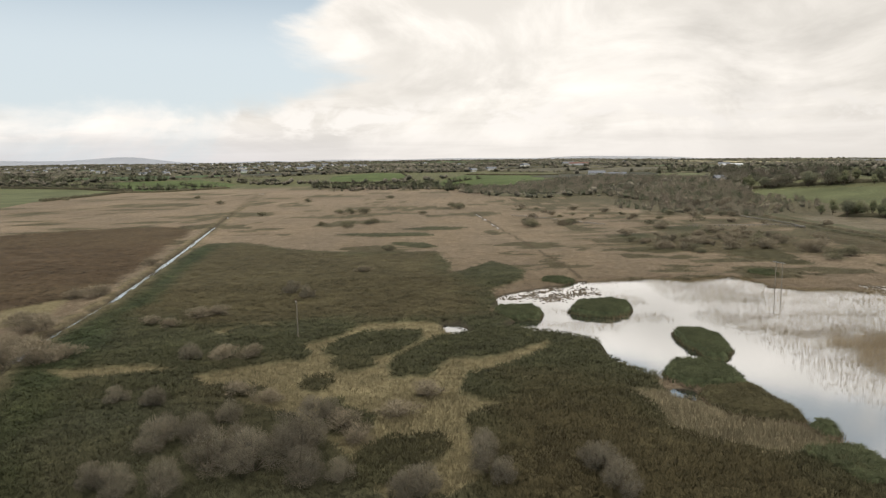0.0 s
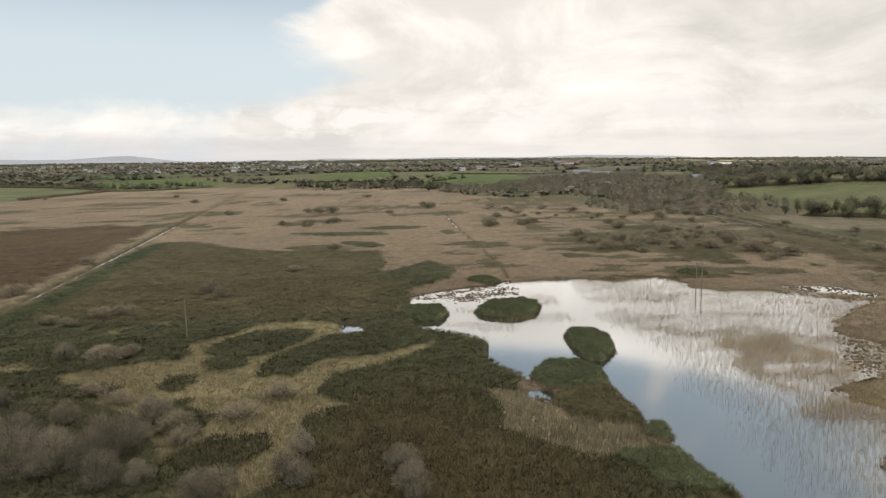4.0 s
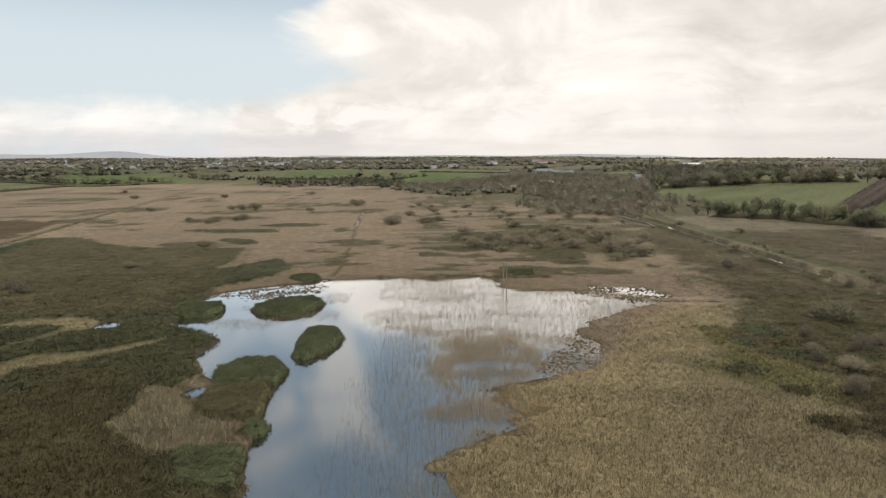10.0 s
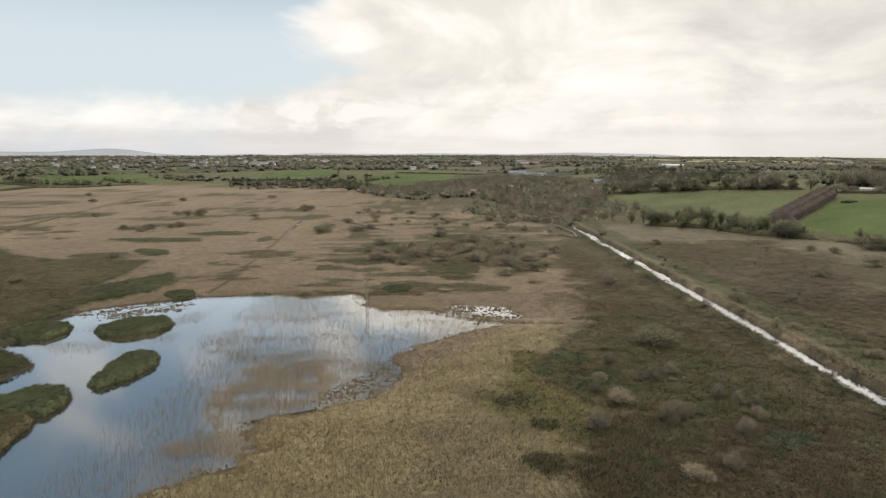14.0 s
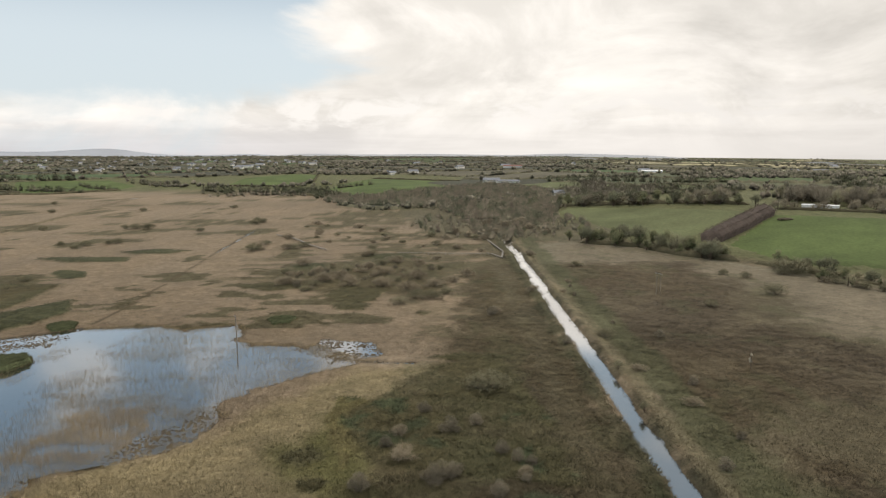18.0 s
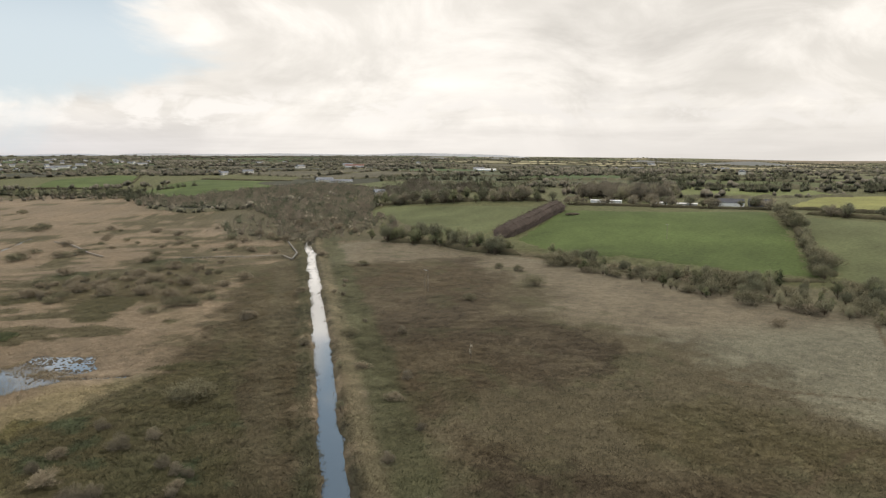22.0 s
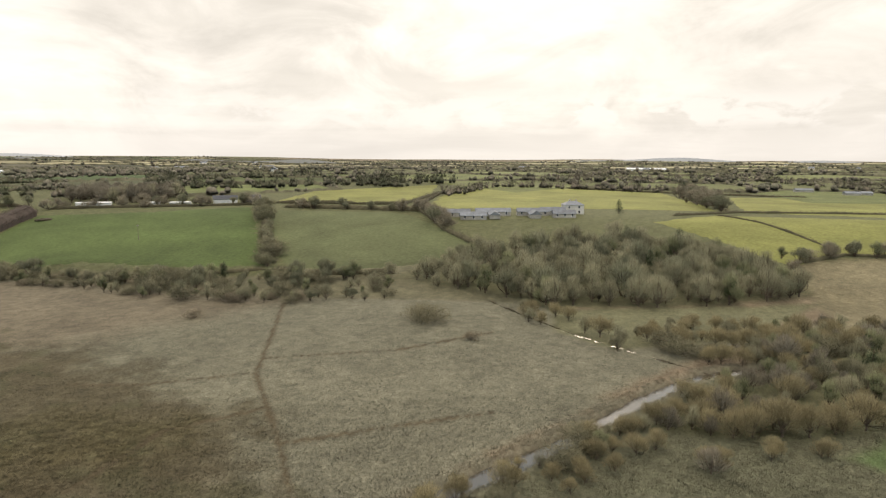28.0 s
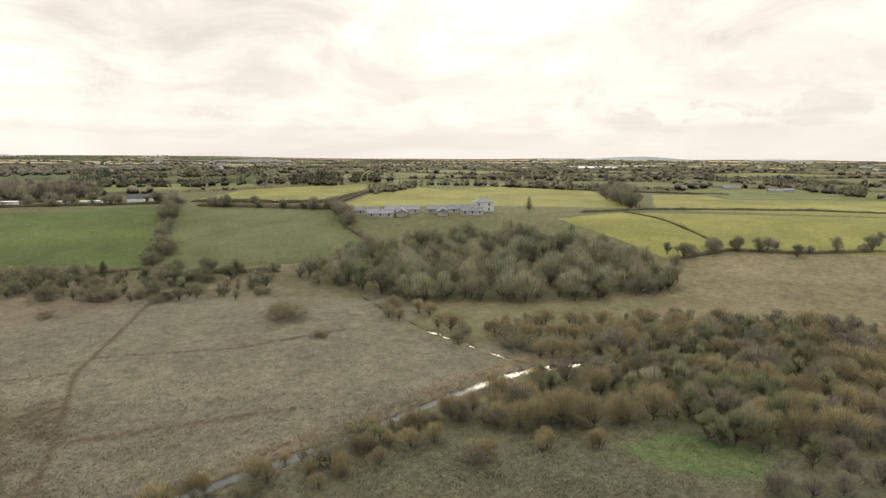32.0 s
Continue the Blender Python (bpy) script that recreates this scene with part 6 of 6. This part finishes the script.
    west = np.degrees(np.arctan2(extra[:, 0], extra[:, 1])) < 25
    dense = grain(extra[:, 0], extra[:, 1] * 1.8, 300, 31, 5) > np.where(west, 0.655, 0.665)
    away = ((d > 260) | (extra[:, 1] > 1050)) & dense
    for outline, _, _ in PASTURES:
        away &= inside(outline, extra[:, 0], extra[:, 1]) > 6
    p = np.concatenate([p, extra[away]])
    r, az = np.hypot(p[:, 0], p[:, 1]), np.degrees(np.arctan2(p[:, 0], p[:, 1]))
    keep = rng.rand(len(p)) > 0.65 * smooth((r - 1500) / 600) * smooth((az - 5) / 20)
    p, r = p[keep], r[keep]
    n = len(p)
    tall = np.where(rng.rand(n) < 0.40, rng.uniform(5, 10, n), rng.uniform(2.5, 5.0, n))
    wide = tall * rng.uniform(0.85, 1.4, n)
    shade = np.where(rng.rand(n, 1) < 0.5, (0.128, 0.126, 0.090), (0.172, 0.158, 0.122)) * rng.uniform(0.75, 1.25, (n, 1))
    near = r < 1500
    v, f, t = crowns(np.concatenate([p, p[near] + rng.normal(0, 1.0, (near.sum(), 2)) * wide[near, None] * 0.3]), np.concatenate([tall, tall[near] * rng.uniform(0.6, 0.9, near.sum())]), np.concatenate([wide * np.where(near, 0.75, 1.0), wide[near] * 0.7]), np.concatenate([shade, shade[near]]), rng)
    me = rounded(soup("far_trees", v, f, t))
    tagged(part("far_trees", me, FAR), "bare copses and hedgerow trees between distant fields", "trees", kind="stuff")


far_country()


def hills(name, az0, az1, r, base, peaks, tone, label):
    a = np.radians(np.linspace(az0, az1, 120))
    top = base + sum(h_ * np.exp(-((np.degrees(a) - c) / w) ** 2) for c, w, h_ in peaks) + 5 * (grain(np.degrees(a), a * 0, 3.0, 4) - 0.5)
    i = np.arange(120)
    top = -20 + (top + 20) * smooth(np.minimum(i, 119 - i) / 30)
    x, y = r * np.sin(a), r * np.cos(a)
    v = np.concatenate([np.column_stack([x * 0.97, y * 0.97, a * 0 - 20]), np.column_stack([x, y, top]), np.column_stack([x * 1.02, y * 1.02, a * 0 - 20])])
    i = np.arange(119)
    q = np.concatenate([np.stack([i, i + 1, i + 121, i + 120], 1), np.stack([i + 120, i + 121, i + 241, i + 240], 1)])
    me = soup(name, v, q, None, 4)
    # distance haze is put into each range's pale base colour
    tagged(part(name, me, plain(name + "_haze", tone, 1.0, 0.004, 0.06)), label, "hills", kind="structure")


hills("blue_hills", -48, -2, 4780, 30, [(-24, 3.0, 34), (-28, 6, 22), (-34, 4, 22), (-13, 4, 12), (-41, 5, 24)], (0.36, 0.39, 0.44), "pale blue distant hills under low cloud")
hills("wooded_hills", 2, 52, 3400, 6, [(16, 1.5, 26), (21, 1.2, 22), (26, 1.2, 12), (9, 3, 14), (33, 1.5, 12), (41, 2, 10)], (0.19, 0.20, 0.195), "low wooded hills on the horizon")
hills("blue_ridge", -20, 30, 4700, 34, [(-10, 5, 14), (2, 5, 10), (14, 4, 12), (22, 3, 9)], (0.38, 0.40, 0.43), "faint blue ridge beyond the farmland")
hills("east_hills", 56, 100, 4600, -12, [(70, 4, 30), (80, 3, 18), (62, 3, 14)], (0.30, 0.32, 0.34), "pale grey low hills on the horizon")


plant("birch", 260, 171, 5.4, rng)
big = shrub("broad_bush", "very broad domed olive brown bush on the grazing marsh", "bush", 61, 5.0, 13.5, (0.175, 0.155, 0.10), 6500, 0, 0.5, 0.045, 30)
big.scale = (1.7, 1.7, 1.15)
big.location = (426, 117, float(surface(np.array([426.0]), np.array([117.0]))[0]) - 0.1)
plant("fir", 571, 111, 13.0, rng)
plant("fir", 546, 87, 12.0, rng)
plant("fir", 587, 90, 12.0, rng)
plant("fir", 660, 159, 10.0, rng)
plant("fir", 418, 235, 8.0, rng)


def boardwalk(line):
    """A narrow raised walkway of timber panels on short posts."""
    thing = new("boardwalk")
    ox, oy = line[0]
    for a, b in zip(line, line[1:]):
        n = max(1, round(math.dist(a, b) / 2.5))
        turn = math.degrees(math.atan2(b[1] - a[1], b[0] - a[0]))
        for i in range(n):
            x, y = a[0] + (b[0] - a[0]) * (i + 0.5) / n - ox, a[1] + (b[1] - a[1]) * (i + 0.5) / n - oy
            bm = bmesh.new()
            box(bm, 0, 0, 0.5, math.dist(a, b) / n - 0.06, 0.8, 0.12)
            part("deck_panel", bm, BOARD, thing).matrix_basis = pose(x, y, 0, 0, 0, turn)
            for s in (-0.4, 0.4):
                bm = bmesh.new()
                box(bm, 0, s, -0.4, 0.15, 0.15, 0.9)
                part("post", bm, BOARD, thing).matrix_basis = pose(x, y, 0, 0, 0, turn)
    thing.location = (ox, oy, 0.45)
    return tagged(thing, "pale weathered timber boardwalk winding through the marsh", "boardwalk")


boardwalk([(58, 468), (70, 456), (81, 437), (93, 413), (106, 394)])
boardwalk([(150, 380), (187, 377), (205, 377), (210, 362)])
boardwalk([(210, 362), (213, 385), (208, 436)])


# ---- power poles ----
def power_pole(x, y, tall, twin=False, turn=110.0):
    thing = new("power_pole")
    z = float(surface(np.array([x], float), np.array([y], float))[0])
    for s in ((-1.2, 1.2) if twin else (0.0,)):
        v, f = tube([(s, 0, -0.6), (s, 0, tall * 0.5), (s, 0, tall)], [0.14, 0.12, 0.09], 8)
        part("post", soup("post", v, f), POLE, thing)
    bm = bmesh.new()
    box(bm, 0, 0.16, tall - 0.35, 4.2 if twin else 1.8, 0.14, 0.16)
    bmesh.ops.bevel(bm, geom=bm.edges[:], offset=0.02, segments=1)
    arm = part("crossarm", bm, STEEL, thing, "galvanised steel crossarm")
    for s in ((-1.9, 0, 1.9) if twin else (-0.9, 0, 0.9)):
        v, f = tube([(s, 0.16, tall - 0.2), (s, 0.16, tall - 0.05), (s, 0.16, tall), (s, 0.16, tall + 0.12), (s, 0.16, tall + 0.2)], [0.03, 0.05, 0.10, 0.09, 0.04], 8)
        part("insulator", soup("insulator", v, f), CERAMIC, arm, "brown ceramic insulator")
    thing.matrix_basis = pose(x, y, z, 0, 0, turn)
    tagged(thing, "weathered twin wooden power pole with a steel crossarm" if twin else "weathered single wooden power pole with a crossarm", "pole", "power poles")


power_pole(-31, 149, 8.6)
power_pole(108.5, 200, 9.0, True)
power_pole(266.5, 267, 9.5, True)
power_pole(424, 335, 9.0)


def heap(x, y):
    """A low dark clamp of silage or dung left in the pasture."""
    bm = bmesh.new()
    bmesh.ops.create_icosphere(bm, subdivisions=4, radius=1.0)
    for v in bm.verts:
        n = noise.noise(v.co * 2.2) * 0.25 + noise.noise(v.co * 6) * 0.08
        v.co = Vector((v.co.x * (5.5 + n * 4), v.co.y * (3.4 + n * 3), max(v.co.z, -0.15) * (1.3 + n)))
    for f in bm.faces:
        f.smooth = True
    ob = part("dung_heap", bm, plain("dung", (0.075, 0.065, 0.045), 0.95, 3.0, 0.35))
    ob.location = (x, y, float(height(x, y)) + 0.4)
    tagged(ob, "low dark dung heap in the green pasture", "heap")


heap(408, 432)


# ---- buildings ----
def building(name, x, y, long, deep, wall_h, roof_h, turn, wall, roof, label, storeys=1, chimney=0, hip=False, category="building", windows=True):
    thing = new(name)
    z = float(height(x, y)) - 0.2
    bm = bmesh.new()
    box(bm, 0, 0, 0, long, deep, wall_h)
    if not hip:
        for s in (-1, 1):
            e = s * (long / 2)
            vs = [bm.verts.new(p) for p in ((e, -deep / 2, wall_h), (e, deep / 2, wall_h), (e, 0, wall_h + roof_h), (e - s * 0.3, -deep / 2, wall_h), (e - s * 0.3, deep / 2, wall_h), (e - s * 0.3, 0, wall_h + roof_h))]
            for f in ((0, 1, 2), (3, 5, 4), (0, 3, 4, 1), (1, 4, 5, 2), (2, 5, 3, 0)):
                bm.faces.new([vs[i] for i in f])
    bmesh.ops.recalc_face_normals(bm, faces=bm.faces[:])
    part("wall", bm, wall, thing)
    bm = bmesh.new()
    over, e = 0.35, (long / 2 - deep * 0.45 if hip else long / 2 + 0.3)
    el = long / 2 + over
    ring = [(-el, -deep / 2 - over), (el, -deep / 2 - over), (el, deep / 2 + over), (-el, deep / 2 + over)]
    low = [bm.verts.new((a, b, wall_h - 0.12)) for a, b in ring]
    eave = [bm.verts.new((a, b, wall_h + 0.06)) for a, b in ring]
    ridge = [bm.verts.new((s * e, 0, wall_h + roof_h + 0.12)) for s in (-1, 1)]
    for i in range(4):
        bm.faces.new((low[i], low[(i + 1) % 4], eave[(i + 1) % 4], eave[i]))
    bm.faces.new((eave[0], eave[1], ridge[1], ridge[0]))
    bm.faces.new((eave[1], eave[2], ridge[1]))
    bm.faces.new((eave[2], eave[3], ridge[0], ridge[1]))
    bm.faces.new((eave[3], eave[0], ridge[0]))
    bm.faces.new(low[::-1])
    bmesh.ops.recalc_face_normals(bm, faces=bm.faces[:])
    part("roof", bm, roof, thing)
    if windows:
        for st in range(storeys):
            n = max(2, int(long / 4.5))
            for i in range(n):
                for s in (-1, 1):
                    bm = bmesh.new()
                    wx, wy, wz = -long / 2 + long * (i + 0.5) / n, s * (deep / 2 + 0.02), 0.9 + st * 3.0
                    box(bm, wx, wy, wz, 1.3, 0.12, 1.7)
                    frame_ = part("window", bm, TIN, thing, "white window frame")
                    bm = bmesh.new()
                    box(bm, wx, wy + s * 0.03, wz + 0.1, 1.08, 0.10, 1.5)
                    part("pane", bm, GLASS, frame_)
    for i in range(chimney):
        bm = bmesh.new()
        box(bm, (-1 if i == 0 else 1) * e * 0.85, 0, wall_h + roof_h - 0.6, 0.9, 0.7, 1.8)
        bmesh.ops.bevel(bm, geom=bm.edges[:], offset=0.05, segments=1)
        part("chimney", bm, STONE, thing)
    thing.matrix_basis = pose(x, y, z, 0, 0, turn)
    return tagged(thing, label, category)


TURN_MANOR = -47.0
building("manor_house", 640, 182, 13, 9, 6.2, 2.2, TURN_MANOR, RENDER, SLATE, "pale two-storey country house with a hipped slate roof", 2, 2, True, "house")
for x, y, long, h, turn in ((625, 188, 16, 3.6, 0), (614, 196, 20, 3.4, 0), (607, 190, 12, 3.2, 90), (597, 215, 22, 3.4, 0), (590, 209, 14, 3.2, 90), (579, 231, 18, 3.4, 0), (578, 216, 16, 3.2, 0), (619, 176, 14, 3.2, 0)):
    building("farm_range", x, y, long, 6.5, h * 0.8, 2.2, TURN_MANOR + turn, STONE, SLATE, "long grey stone farm range with a slate roof", 1)
building("farmhouse", 263, 1035, 26, 9, 5.5, 3.2, -20, RENDER, SLATE, "white farmhouse with a grey roof on a green hill", 2, 2, False, "house")
building("farmhouse", 288, 1020, 34, 10, 3.2, 2.4, -20, RENDER, SLATE, "long low white outbuilding beside a farmhouse", 1)
building("white_house", 302, 683, 12, 7, 4.2, 2.6, 10, RENDER, SLATE, "small white house among trees", 1, 1, False, "house")
for x, y, long, h in ((448, 476, 9, 2.6), (457, 470, 17, 2.6), (486, 445, 9, 2.4), (501, 434, 15, 2.2)):
    building("white_shed", x, y, long, 4.0, h, 0.5, -36, TIN, TIN, "long low white sheet metal shed behind the pasture", 1, 0, False, "shed", False)
building("dark_barn", 535, 429, 18, 10, 3.2, 2.6, -30, TIN, DARKTIN, "dark roofed farm barn behind bare trees", 1, 0, False, "barn", False)
building("dark_barn", 552, 419, 14, 10, 3.0, 3.0, -30, DARKTIN, DARKTIN, "dark roofed farm barn behind bare trees", 1, 0, False, "barn", False)
for x, y, long in ((1052, 137, 18), (1028, 88, 14), (1042, 78, 10)):
    building("farm_shed", x, y, long, 9, 3.0, 1.6, -60, STONE, SLATE, "grey sheet metal farm shed in the plain", 1, 0, False, "shed", False)

building("red_barn", 365, 1612, 45, 18, 4.0, 3.0, -12, TIN, REDTIN, "long dull red roofed farm shed in the far plain", 1, 0, False, "barn", False)
building("white_barn", 611, 1321, 40, 14, 3.5, 2.0, -25, TIN, TIN, "long white sheet metal barn in the far plain", 1, 0, False, "barn", False)
building("white_barn", 1763, 633, 90, 20, 5.0, 3.0, -70, TIN, TIN, "long white sheet metal barn in the far plain", 1, 0, False, "barn", False)

# houses of the town and of the far farms
rng = np.random.RandomState(21)
for i in range(120):
    x, y = rng.uniform(-1700, -250), rng.uniform(1500, 2700)
    building("town_house", x, y, rng.uniform(8, 15), 8, rng.uniform(3.5, 5.5), 3, rng.uniform(0, 180), RENDER, SLATE, "distant pale town house with a slate roof", 1, 0, False, "house", False)
for i in range(34):
    a, r = radians(rng.uniform(-18, 88)), rng.uniform(1300, 3600)
    building("far_house", r * math.sin(a), r * math.cos(a), rng.uniform(12, 40), 11, rng.uniform(4, 6), 3, rng.uniform(0, 180), RENDER, SLATE, "distant white farm building among hedges", 1, 0, False, "house", False)
